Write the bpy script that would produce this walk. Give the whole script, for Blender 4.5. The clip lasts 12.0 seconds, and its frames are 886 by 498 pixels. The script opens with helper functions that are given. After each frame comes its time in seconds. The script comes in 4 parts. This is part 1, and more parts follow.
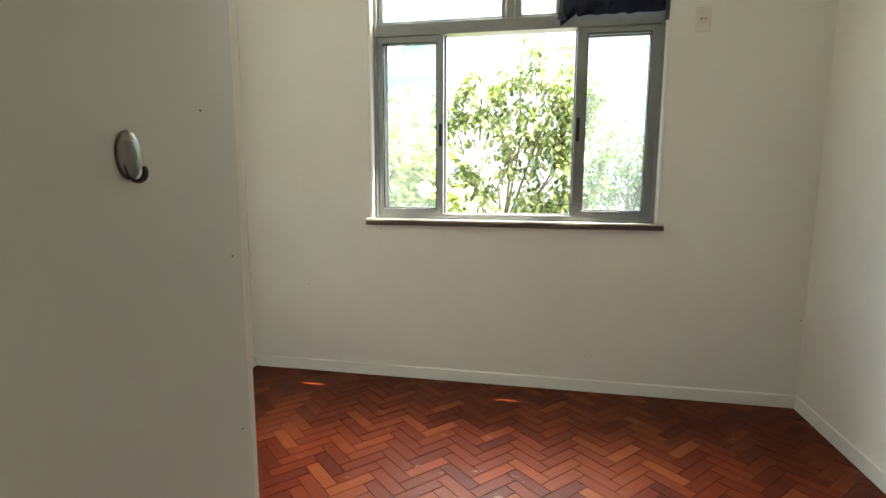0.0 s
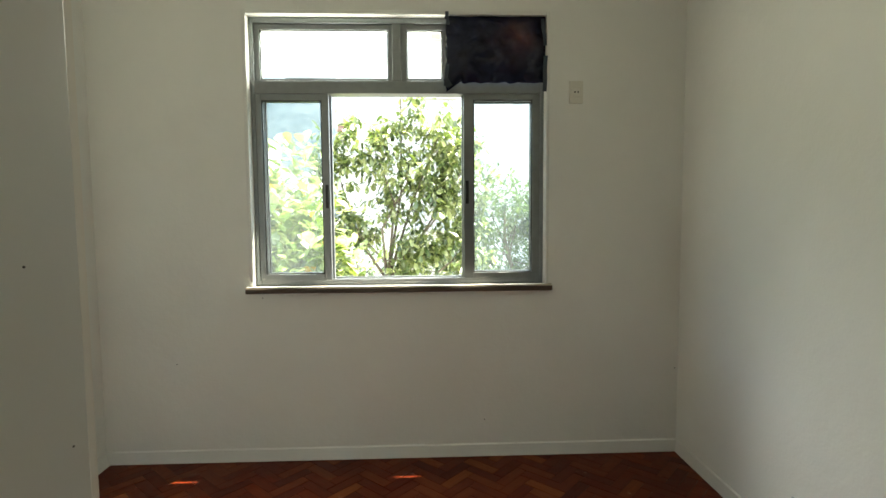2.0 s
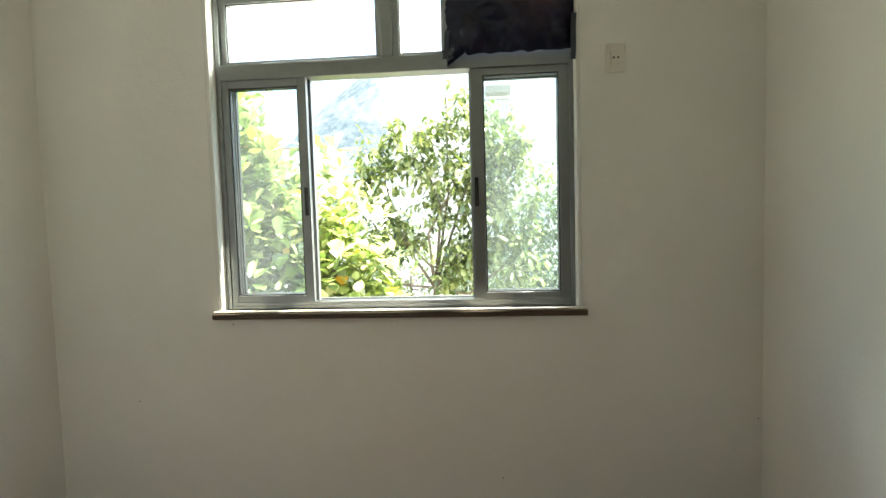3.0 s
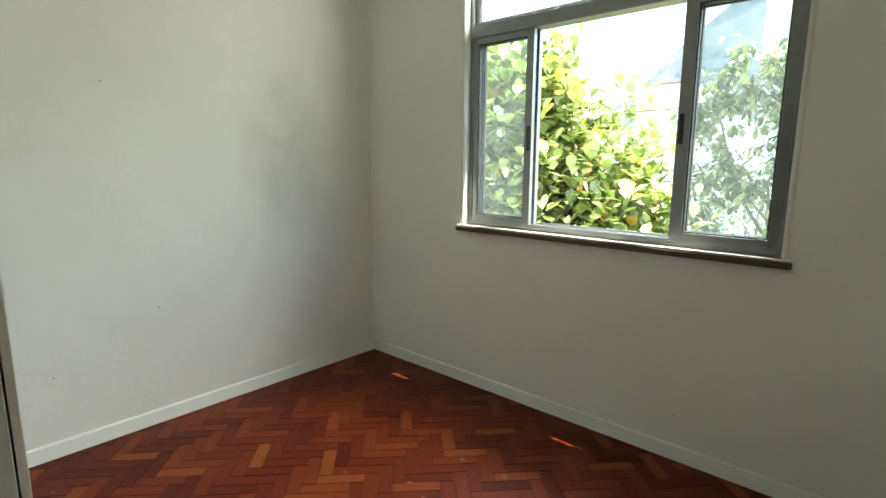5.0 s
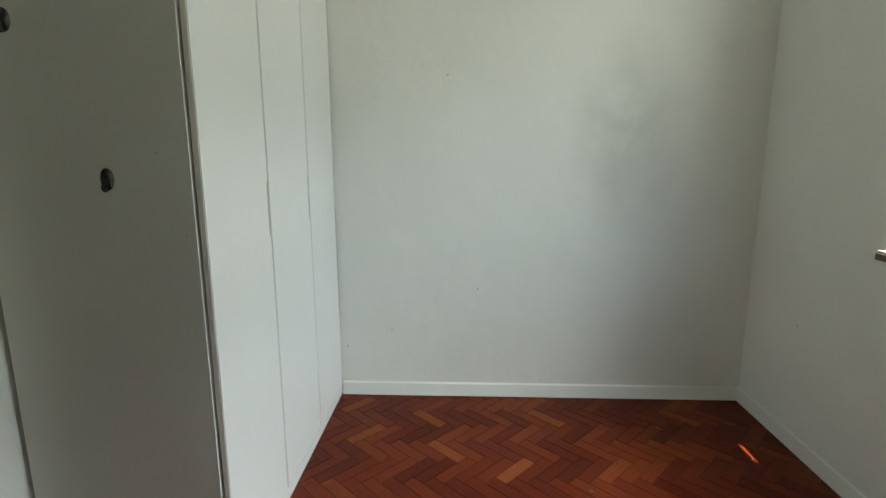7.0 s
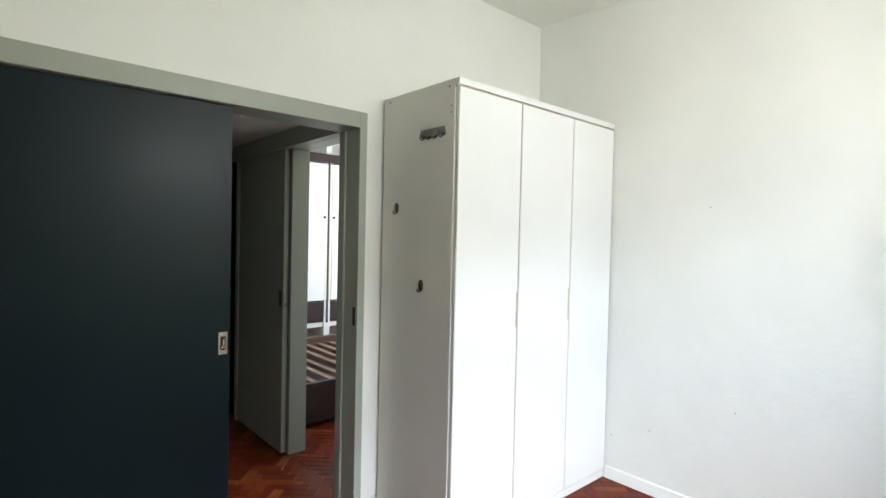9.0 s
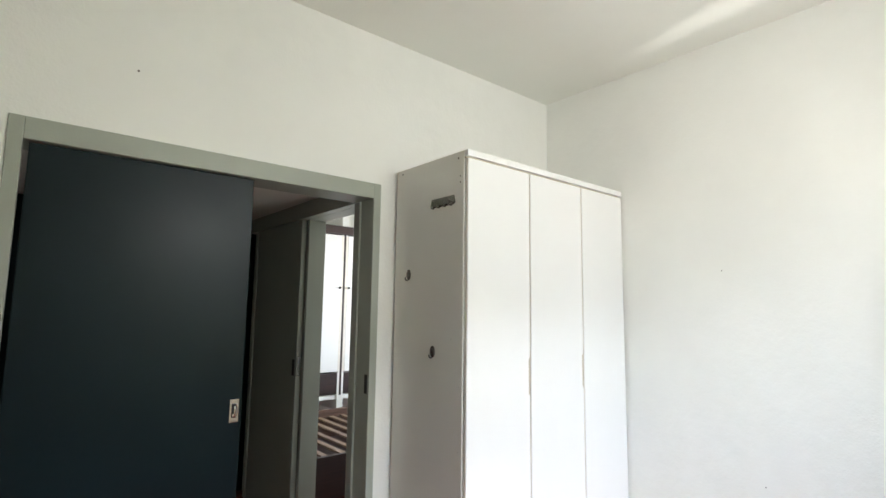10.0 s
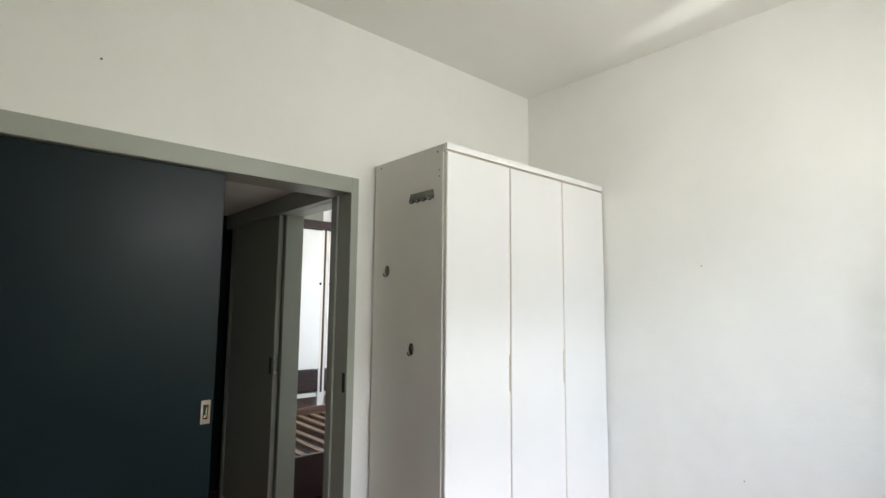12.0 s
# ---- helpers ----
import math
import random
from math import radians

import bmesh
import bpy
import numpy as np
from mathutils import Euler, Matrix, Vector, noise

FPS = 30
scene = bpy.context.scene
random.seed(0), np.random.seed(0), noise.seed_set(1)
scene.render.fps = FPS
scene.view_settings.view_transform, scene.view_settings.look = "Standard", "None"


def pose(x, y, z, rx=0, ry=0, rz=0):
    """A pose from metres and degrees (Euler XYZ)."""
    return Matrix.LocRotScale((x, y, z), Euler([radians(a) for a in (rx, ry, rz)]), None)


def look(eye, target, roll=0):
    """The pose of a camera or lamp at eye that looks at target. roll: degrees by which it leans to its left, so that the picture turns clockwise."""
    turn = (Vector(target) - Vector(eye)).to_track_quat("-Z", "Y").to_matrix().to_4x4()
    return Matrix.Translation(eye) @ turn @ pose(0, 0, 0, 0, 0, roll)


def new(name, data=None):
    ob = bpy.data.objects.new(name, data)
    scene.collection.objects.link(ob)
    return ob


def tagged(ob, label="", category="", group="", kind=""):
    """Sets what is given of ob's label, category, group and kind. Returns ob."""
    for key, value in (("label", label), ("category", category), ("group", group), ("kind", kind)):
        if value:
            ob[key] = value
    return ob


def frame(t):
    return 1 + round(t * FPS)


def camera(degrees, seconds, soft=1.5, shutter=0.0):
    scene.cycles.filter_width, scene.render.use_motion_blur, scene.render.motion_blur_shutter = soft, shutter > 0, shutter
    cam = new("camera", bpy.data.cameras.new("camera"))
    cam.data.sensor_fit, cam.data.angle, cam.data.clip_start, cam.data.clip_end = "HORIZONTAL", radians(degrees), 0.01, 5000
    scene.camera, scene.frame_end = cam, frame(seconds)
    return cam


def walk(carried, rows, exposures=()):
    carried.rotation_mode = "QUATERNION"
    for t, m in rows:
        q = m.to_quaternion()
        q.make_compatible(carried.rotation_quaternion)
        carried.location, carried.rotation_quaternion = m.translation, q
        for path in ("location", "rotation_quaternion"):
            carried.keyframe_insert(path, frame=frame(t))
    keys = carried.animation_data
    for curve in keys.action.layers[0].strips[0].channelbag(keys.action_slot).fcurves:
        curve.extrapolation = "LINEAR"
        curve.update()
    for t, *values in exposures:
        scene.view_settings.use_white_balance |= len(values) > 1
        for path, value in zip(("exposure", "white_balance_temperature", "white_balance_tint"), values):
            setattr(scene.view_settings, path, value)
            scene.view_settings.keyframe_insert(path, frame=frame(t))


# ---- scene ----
cam = camera(81.8, 12.0)
PATH = [
    (0, (1.854, -0.169, 1.255), (1.477, 1.774, 0.969), 0.2),
    (0.5, (1.818, -0.139, 1.285), (1.743, 1.842, 1.018), -0.3),
    (1, (1.796, -0.14, 1.358), (1.911, 1.846, 1.152), -0.1),
    (1.5, (1.788, -0.132, 1.419), (1.961, 1.854, 1.259), 0.1),
    (2, (1.786, -0.044, 1.399), (1.861, 1.949, 1.255), -0.4),
    (2.5, (1.821, 0.274, 1.413), (1.735, 2.268, 1.281), -1.7),
    (2.7, (1.891, 0.403, 1.412), (1.78, 2.396, 1.286), -1.6),
    (4.3, (2.748, 0.691, 1.354), (1.973, 2.524, 1.147), -0.4),
    (4.5, (2.731, 0.628, 1.371), (1.804, 2.385, 1.14), 0.7),
    (5, (2.795, 0.445, 1.364), (1.479, 1.913, 1.027), 0.3),
    (5.5, (2.803, 0.416, 1.352), (1.228, 1.587, 0.969), -1.0),
    (6, (2.74, 0.638, 1.335), (0.944, 1.427, 0.947), -1.8),
    (6.5, (2.691, 1.041, 1.338), (0.75, 1.339, 0.961), -1.7),
    (6.7, (2.669, 1.127, 1.343), (0.711, 1.29, 0.967), -1.1),
    (8.3, (2.888, 2.19, 1.412), (1.346, 0.942, 1.159), 0.8),
    (8.5, (2.942, 2.256, 1.444), (1.47, 0.915, 1.258), 0.6),
    (9, (2.99, 2.345, 1.526), (1.661, 0.851, 1.477), 1.3),
    (9.5, (3.007, 2.378, 1.491), (1.736, 0.837, 1.579), 0.7),
    (10, (3.0, 2.392, 1.492), (1.729, 0.865, 1.723), 0.8),
    (10.5, (2.964, 2.402, 1.542), (1.64, 0.957, 1.941), 0.7),
    (11, (2.94, 2.413, 1.56), (1.582, 1.045, 2.093), 0.5),
    (11.5, (2.935, 2.409, 1.546), (1.582, 1.012, 2.011), 0.6),
    (12, (2.949, 2.372, 1.501), (1.63, 0.884, 1.713), 0.5),
]
EXPOSURES = [(0.0, 3.40, 7260, 4), (0.5, 2.91, 7260, -1), (1.5, 2.83, 7210, 0), (2.7, 2.95, 7160, 0), (4.3, 2.73, 7040, -2), (5.5, 2.88, 6760, -1), (6.1, 3.03, 6660, -1), (6.7, 2.53, 6510, -3), (8.3, 3.68, 6120, 5), (9.5, 3.70, 6270, 8), (10.7, 3.50, 6370, 11), (12.0, 3.48, 6320, 10)]
walk(cam, [(t, look(e, g, r)) for t, e, g, r in PATH], EXPOSURES)

# ---- world, sun and exposure ----
SUN_TO = Vector((0.34, 0.19, 1.0)).normalized()
world = bpy.data.worlds.new("sky_world")
world.use_nodes = True
scene.world = world
wn = world.node_tree.nodes
sky = wn.new("ShaderNodeTexSky")
sky.sky_type = "NISHITA"
sky.sun_disc = False
sky.sun_elevation = math.asin(SUN_TO.z)
sky.sun_rotation = math.atan2(SUN_TO.x, SUN_TO.y)
sky.dust_density = 2.5
wn["Background"].inputs["Strength"].default_value = 0.15
world.node_tree.links.new(sky.outputs["Color"], wn["Background"].inputs["Color"])
sun = new("sun", bpy.data.lights.new("sun", "SUN"))
sun.data.energy, sun.data.angle, sun.data.color = 5.0, radians(0.5), (1.0, 0.95, 0.87)
sun.matrix_world = look((6, 6, 14), Vector((6, 6, 14)) - SUN_TO)
# added area lamps for sky light: above street, behind upper panes, unseen back window
skylight = new("skylight", bpy.data.lights.new("skylight", "AREA"))
skylight.data.shape, skylight.data.size, skylight.data.size_y = "RECTANGLE", 5.0, 2.2
skylight.data.energy, skylight.data.color = 144.0, (0.98, 0.99, 1.0)
skylight.matrix_world = look((1.67, 5.5, 4.45), (1.67, 2.9, 1.65))
pane_light = new("pane_light", bpy.data.lights.new("pane_light", "AREA"))
pane_light.data.shape, pane_light.data.size, pane_light.data.size_y = "RECTANGLE", 1.02, 0.32
pane_light.data.energy, pane_light.data.color = 3.8, (1.0, 0.97, 0.92)
pane_light.matrix_world = look((1.40, 2.955, 2.30), (1.40, 0.0, 2.30))
# lamp added to brighten the next room, placed in its assumed window
back_light = new("back_fill_light", bpy.data.lights.new("back_fill_light", "AREA"))
back_light.data.shape, back_light.data.size, back_light.data.size_y = "RECTANGLE", 1.5, 1.3
back_light.data.energy = 5.2
back_light.matrix_world = look((-1.68, -1.8, 1.6), (0.0, -1.8, 1.6))

# lamp added at the track, standing in for sunlight reflected onto the ceiling
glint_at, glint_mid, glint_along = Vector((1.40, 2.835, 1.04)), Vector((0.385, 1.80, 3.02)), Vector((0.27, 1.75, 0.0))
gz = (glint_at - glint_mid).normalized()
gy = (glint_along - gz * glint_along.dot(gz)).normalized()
glint = new("glint_stand_in", bpy.data.lights.new("glint_stand_in", "SPOT"))
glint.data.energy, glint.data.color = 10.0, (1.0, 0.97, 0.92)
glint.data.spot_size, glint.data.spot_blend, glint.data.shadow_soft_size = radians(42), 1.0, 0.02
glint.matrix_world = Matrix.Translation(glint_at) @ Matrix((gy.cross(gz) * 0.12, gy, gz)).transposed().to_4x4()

# ---- measures of the room ----
RX, RY, RZ = 3.246, 2.802, 3.045     # width, depth, height
WIN = (0.845, 2.466, 0.990, 2.462)  # window opening x0 x1 z0 z1
WY = 2.85                           # inner face of the window frame
DOOR = (1.474, 3.072, 2.176)        # doorway with its frame: x0 x1 top


WX, WDY, WZ = 1.370, 0.611, 2.264    # wardrobe side, front and top


# ---- materials ----
def shader(name):
    m = bpy.data.materials.new(name)
    m.use_nodes = True
    nt = m.node_tree
    return m, nt, nt.nodes["Principled BSDF"]


def node(nt, kind, **values):
    n = nt.nodes.new(kind)
    for key, value in values.items():
        n.inputs[key.replace("_", " ")].default_value = value
    return n


def ramp(nt, source, stops):
    r = nt.nodes.new("ShaderNodeValToRGB")
    while len(r.color_ramp.elements) < len(stops):
        r.color_ramp.elements.new(0.5)
    for e, (p, c) in zip(r.color_ramp.elements, stops):
        e.position, e.color = p, (*c, 1)
    nt.links.new(source, r.inputs["Fac"])
    return r.outputs["Color"]


def coords(nt, scale=(1, 1, 1), space="Object"):
    tc, mp = nt.nodes.new("ShaderNodeTexCoord"), nt.nodes.new("ShaderNodeMapping")
    mp.inputs["Scale"].default_value = scale
    nt.links.new(tc.outputs[space], mp.inputs["Vector"])
    return mp.outputs["Vector"]


def world_coords(nt):
    return nt.nodes.new("ShaderNodeNewGeometry").outputs["Position"]


def noise_of(nt, vector, scale, detail=4.0, rough=0.55):
    n = node(nt, "ShaderNodeTexNoise", Scale=scale, Detail=detail, Roughness=rough)
    nt.links.new(vector, n.inputs["Vector"])
    return n.outputs["Fac"]


def mixed(nt, fac, a, b, mode="MIX"):
    m = nt.nodes.new("ShaderNodeMix")
    m.data_type, m.blend_type = "RGBA", mode
    for socket, value in ((m.inputs["Factor"], fac), (m.inputs["A"], a), (m.inputs["B"], b)):
        if isinstance(value, (int, float)):
            socket.default_value = value
        elif isinstance(value, tuple):
            socket.default_value = (*value, 1)
        else:
            nt.links.new(value, socket)
    return m.outputs["Result"]


def bumped(nt, bsdf, height, strength, distance):
    b = node(nt, "ShaderNodeBump", Strength=strength, Distance=distance)
    nt.links.new(height, b.inputs["Height"])
    nt.links.new(b.outputs["Normal"], bsdf.inputs["Normal"])


def painted(name, base, rough=0.6, vary=0.06, grain=0.25, spec=0.4, stain=None, uneven=0.0):
    """Painted or plain surface: two scales of variation, fine relief, and stains if given."""
    m, nt, b = shader(name)
    p = world_coords(nt)
    big, fine = noise_of(nt, p, 1.7, 5.0), noise_of(nt, p, 90.0, 3.0)
    lo, hi = tuple(c * (1 - vary) for c in base), tuple(min(1, c * (1 + vary)) for c in base)
    c = ramp(nt, big, [(0.3, lo), (0.7, hi)])
    if stain:
        c = mixed(nt, ramp(nt, noise_of(nt, p, 0.9, 6.0, 0.65), [(0.55, (0, 0, 0)), (0.8, (0.5, 0.5, 0.5))]), c, stain)
    nt.links.new(c, b.inputs["Base Color"])
    nt.links.new(ramp(nt, big, [(0.3, (rough - 0.05,) * 3), (0.7, (rough + 0.06,) * 3)]), b.inputs["Roughness"])
    b.inputs["Specular IOR Level"].default_value = spec
    wavy = node(nt, "ShaderNodeMath")
    wavy.operation = "MULTIPLY_ADD"
    wavy.inputs[1].default_value = uneven
    nt.links.new(noise_of(nt, p, 13.0, 4.0, 0.6), wavy.inputs[0])
    nt.links.new(fine, wavy.inputs[2])
    bumped(nt, b, wavy.outputs[0], grain, 0.0012)
    return m


def metal(name, base, rough, metallic=1.0, vary=0.15):
    m, nt, b = shader(name)
    p = world_coords(nt)
    n = noise_of(nt, p, 25.0, 5.0)
    nt.links.new(ramp(nt, n, [(0.3, tuple(c * (1 - vary) for c in base)), (0.75, base)]), b.inputs["Base Color"])
    nt.links.new(ramp(nt, n, [(0.3, (rough * 0.8,) * 3), (0.75, (min(1, rough * 1.35),) * 3)]), b.inputs["Roughness"])
    b.inputs["Metallic"].default_value = metallic
    return m


def parquet(name, joined):
    """Varnished reddish hardwood; tone by piece, grain along the piece, worn scuffs across pieces."""
    m, nt, b = shader(name)
    if joined:
        tone = nt.nodes.new("ShaderNodeNewGeometry").outputs["Random Per Island"]
        along = coords(nt, (30, 30, 30))
    else:
        tone = nt.nodes.new("ShaderNodeObjectInfo").outputs["Random"]
        along = coords(nt, (6, 70, 20))
    p = world_coords(nt)
    c = ramp(nt, tone, [(0.0, (0.070, 0.0088, 0.0028)), (0.2, (0.098, 0.0136, 0.0041)), (0.6, (0.128, 0.0205, 0.0060)),
                        (0.9, (0.172, 0.0360, 0.0105)), (1.0, (0.22, 0.060, 0.017))])
    grain = noise_of(nt, along, 1.0, 6.0, 0.65)
    c = mixed(nt, 0.75, c, ramp(nt, grain, [(0.25, (0.55, 0.5, 0.48)), (0.7, (1.12, 1.1, 1.08))]), "MULTIPLY")
    cloud = noise_of(nt, p, 2.2, 4.0)
    c = mixed(nt, 0.5, c, ramp(nt, cloud, [(0.3, (0.72, 0.66, 0.62)), (0.7, (1.1, 1.1, 1.1))]), "MULTIPLY")
    scuff = ramp(nt, noise_of(nt, p, 9.0, 8.0, 0.72), [(0.62, (0, 0, 0)), (0.72, (1, 1, 1))])
    zone = ramp(nt, noise_of(nt, p, 1.3, 2.0), [(0.5, (0, 0, 0)), (0.62, (1, 1, 1))])
    sub = nt.nodes.new("ShaderNodeVectorMath")
    sub.operation = "DISTANCE"
    sub.inputs[1].default_value = (1.55, 1.82, 0.0)
    nt.links.new(p, sub.inputs[0])
    tread = ramp(nt, sub.outputs["Value"], [(0.15, (1, 1, 1)), (0.55, (0, 0, 0))])
    worn = mixed(nt, 1.0, scuff, mixed(nt, 1.0, zone, tread, "LIGHTEN"), "MULTIPLY")
    c = mixed(nt, mixed(nt, 1.0, worn, (0.85, 0.85, 0.85), "MULTIPLY"), c, (0.46, 0.37, 0.28))
    nt.links.new(c, b.inputs["Base Color"])
    gloss = ramp(nt, noise_of(nt, p, 14.0, 5.0), [(0.3, (0.30,) * 3), (0.7, (0.46,) * 3)])
    nt.links.new(mixed(nt, worn, gloss, (0.62, 0.62, 0.62)), b.inputs["Roughness"])
    b.inputs["Specular IOR Level"].default_value = 0.13
    bumped(nt, b, grain, 0.18, 0.0008)
    return m


def timber(name, dark, light, rough=0.5):
    m, nt, b = shader(name)
    g = noise_of(nt, coords(nt, (3, 40, 40)), 1.0, 6.0, 0.6)
    nt.links.new(ramp(nt, g, [(0.3, dark), (0.7, light)]), b.inputs["Base Color"])
    b.inputs["Roughness"].default_value = rough
    bumped(nt, b, g, 0.2, 0.001)
    return m


def foliage(name, dark, mid, light, yellow=None):
    m, nt, b = shader(name)
    r = nt.nodes.new("ShaderNodeNewGeometry").outputs["Random Per Island"]
    stops = [(0.0, dark), (0.45, mid), (0.93, light)]
    if yellow:
        stops += [(0.965, light), (0.985, yellow)]
    c = ramp(nt, r, stops)
    nt.links.new(c, b.inputs["Base Color"])
    b.inputs["Roughness"].default_value = 0.3
    b.inputs["Specular IOR Level"].default_value = 1.0
    b.inputs["Coat Weight"].default_value = 0.5
    b.inputs["Coat Roughness"].default_value = 0.25
    t = nt.nodes.new("ShaderNodeBsdfTranslucent")
    nt.links.new(mixed(nt, 1.0, c, (1.5, 1.6, 1.0), "MULTIPLY"), t.inputs["Color"])
    mix = node(nt, "ShaderNodeMixShader", Fac=0.28)
    nt.links.new(b.outputs["BSDF"], mix.inputs[1])
    nt.links.new(t.outputs["BSDF"], mix.inputs[2])
    nt.links.new(mix.outputs["Shader"], nt.nodes["Material Output"].inputs["Surface"])
    return m


def window_glass(name, tint, dusty):
    """Dusty tinted pane: sees through, with a fresnel gloss and a thin film of dust."""
    m, nt, b = shader(name)
    nt.nodes.remove(b)
    tr = node(nt, "ShaderNodeBsdfTransparent", Color=(*tint, 1))
    gl = node(nt, "ShaderNodeBsdfGlossy", Roughness=0.02)
    du = node(nt, "ShaderNodeBsdfTranslucent", Color=(0.75, 0.78, 0.78, 1))
    lw = node(nt, "ShaderNodeLayerWeight", Blend=0.5)
    pw = nt.nodes.new("ShaderNodeMath")
    pw.operation = "POWER"
    pw.inputs[1].default_value = 5.0
    nt.links.new(lw.outputs["Facing"], pw.inputs[0])
    fr = nt.nodes.new("ShaderNodeMath")
    fr.operation = "MULTIPLY_ADD"
    fr.inputs[1].default_value, fr.inputs[2].default_value = 0.6, 0.025
    nt.links.new(pw.outputs[0], fr.inputs[0])
    d = ramp(nt, noise_of(nt, world_coords(nt), 5.0, 6.0, 0.7), [(0.3, (dusty * 0.5,) * 3), (0.75, (dusty,) * 3)])
    a = nt.nodes.new("ShaderNodeMixShader")
    nt.links.new(d, a.inputs["Fac"])
    nt.links.new(tr.outputs[0], a.inputs[1])
    nt.links.new(du.outputs[0], a.inputs[2])
    f = nt.nodes.new("ShaderNodeMixShader")
    nt.links.new(fr.outputs[0], f.inputs["Fac"])
    nt.links.new(a.outputs[0], f.inputs[1])
    nt.links.new(gl.outputs[0], f.inputs[2])
    nt.links.new(f.outputs[0], nt.nodes["Material Output"].inputs["Surface"])
    return m


def bag_plastic():
    m, nt, b = shader("black_plastic_film")
    p = world_coords(nt)
    nt.links.new(ramp(nt, noise_of(nt, p, 12.0, 4.0), [(0.35, (0.009, 0.013, 0.036)), (0.7, (0.026, 0.034, 0.085))]), b.inputs["Base Color"])
    b.inputs["Roughness"].default_value = 0.22
    bumped(nt, b, noise_of(nt, p, 9.0, 3.0, 0.5), 0.35, 0.012)
    # brown glow of light through the film, painted as a round patch
    thin = nt.nodes.new("ShaderNodeVectorMath")
    thin.operation = "DISTANCE"
    thin.inputs[1].default_value = (2.31, 2.82, 2.385)
    nt.links.new(p, thin.inputs[0])
    glow_tint = ramp(nt, thin.outputs["Value"], [(0.02, (0.24, 0.125, 0.07)), (0.11, (0.075, 0.042, 0.028)), (0.24, (0.004, 0.004, 0.008))])
    t = nt.nodes.new("ShaderNodeBsdfTranslucent")
    nt.links.new(mixed(nt, 1.0, glow_tint, ramp(nt, noise_of(nt, p, 9.0, 3.0), [(0.3, (0.45, 0.45, 0.45)), (0.7, (1.2, 1.2, 1.2))]), "MULTIPLY"), t.inputs["Color"])
    mix = node(nt, "ShaderNodeMixShader", Fac=0.45)
    nt.links.new(b.outputs["BSDF"], mix.inputs[1])
    nt.links.new(t.outputs["BSDF"], mix.inputs[2])
    nt.links.new(mix.outputs["Shader"], nt.nodes["Material Output"].inputs["Surface"])
    return m


WALL = painted("white_wall_paint", (0.80, 0.80, 0.752), 0.72, 0.03, 0.55, 0.3, (0.69, 0.69, 0.635), 3.5)
CEIL = painted("ceiling_paint", (0.81, 0.81, 0.75), 0.8, 0.02, 0.45, 0.2, None, 3.0)


def smudged_wall():
    """The wall paint with a greyish rubbed patch, uneven and soft, near the far corner."""
    m = WALL.copy()
    m.name = "white_wall_paint_smudged"
    nt = m.node_tree
    b = nt.nodes["Principled BSDF"]
    base = b.inputs["Base Color"].links[0].from_socket
    p = world_coords(nt)
    sub = nt.nodes.new("ShaderNodeVectorMath")
    sub.operation = "SUBTRACT"
    sub.inputs[1].default_value = (0.0, 2.12, 1.42)
    nt.links.new(p, sub.inputs[0])
    scl = nt.nodes.new("ShaderNodeVectorMath")
    scl.operation = "MULTIPLY"
    scl.inputs[1].default_value = (0.0, 3.2, 1.8)
    nt.links.new(sub.outputs[0], scl.inputs[0])
    ln = nt.nodes.new("ShaderNodeVectorMath")
    ln.operation = "LENGTH"
    nt.links.new(scl.outputs[0], ln.inputs[0])
    patch = ramp(nt, ln.outputs["Value"], [(0.1, (1, 1, 1)), (1.0, (0, 0, 0))])
    cloud = ramp(nt, noise_of(nt, p, 4.5, 4.0), [(0.3, (0.1, 0.1, 0.1)), (0.75, (0.75, 0.75, 0.75))])
    c = mixed(nt, mixed(nt, 1.0, patch, cloud, "MULTIPLY"), base, (0.47, 0.46, 0.41))
    nt.links.new(c, b.inputs["Base Color"])
    return m


WALLSMUDGE = smudged_wall()
SKIRT = painted("white_skirting_paint", (0.75, 0.75, 0.71), 0.5, 0.05, 0.3, 0.4, None, 2.0)
LAMINATE = painted("white_laminate", (0.80, 0.80, 0.78), 0.38, 0.02, 0.1, 0.5)
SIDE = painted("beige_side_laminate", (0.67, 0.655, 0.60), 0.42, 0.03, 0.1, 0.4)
BAND = painted("pale_board_edge", (0.78, 0.74, 0.66), 0.55, 0.08, 0.3)
EDGE = painted("beige_edge_board", (0.50, 0.44, 0.33), 0.6, 0.12, 0.3)
GREEN = painted("grey_green_enamel", (0.318, 0.340, 0.286), 0.42, 0.07, 0.35, 0.5)
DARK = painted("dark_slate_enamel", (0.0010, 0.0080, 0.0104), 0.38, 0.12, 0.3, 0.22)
ALU = metal("dull_aluminium", (0.295, 0.312, 0.318), 0.38, 0.8)
CHROME = metal("satin_chrome", (0.21, 0.205, 0.19), 0.24)
BLACK = painted("black_metal", (0.02, 0.02, 0.02), 0.4)
GLASS = window_glass("tinted_window_glass", (0.91, 0.945, 0.95), 0.02)
SILL = painted("pale_stone_sill", (0.52, 0.48, 0.42), 0.35, 0.12, 0.2, 0.5)
SILLEDGE = painted("brown_sill_edge", (0.075, 0.055, 0.04), 0.55, 0.3, 0.5)
PLASTIC = painted("ivory_plastic", (0.70, 0.68, 0.60), 0.35, 0.03, 0.05, 0.5)
GREYPLATE = painted("grey_plastic_plate", (0.45, 0.47, 0.49), 0.35, 0.03, 0.05, 0.5)
FROST = painted("frosted_green_glass", (0.49, 0.53, 0.45), 0.35, 0.03, 0.05, 0.6)
FROSTRIM = painted("clear_glass_rim", (0.60, 0.65, 0.56), 0.15, 0.03, 0.05, 0.6)
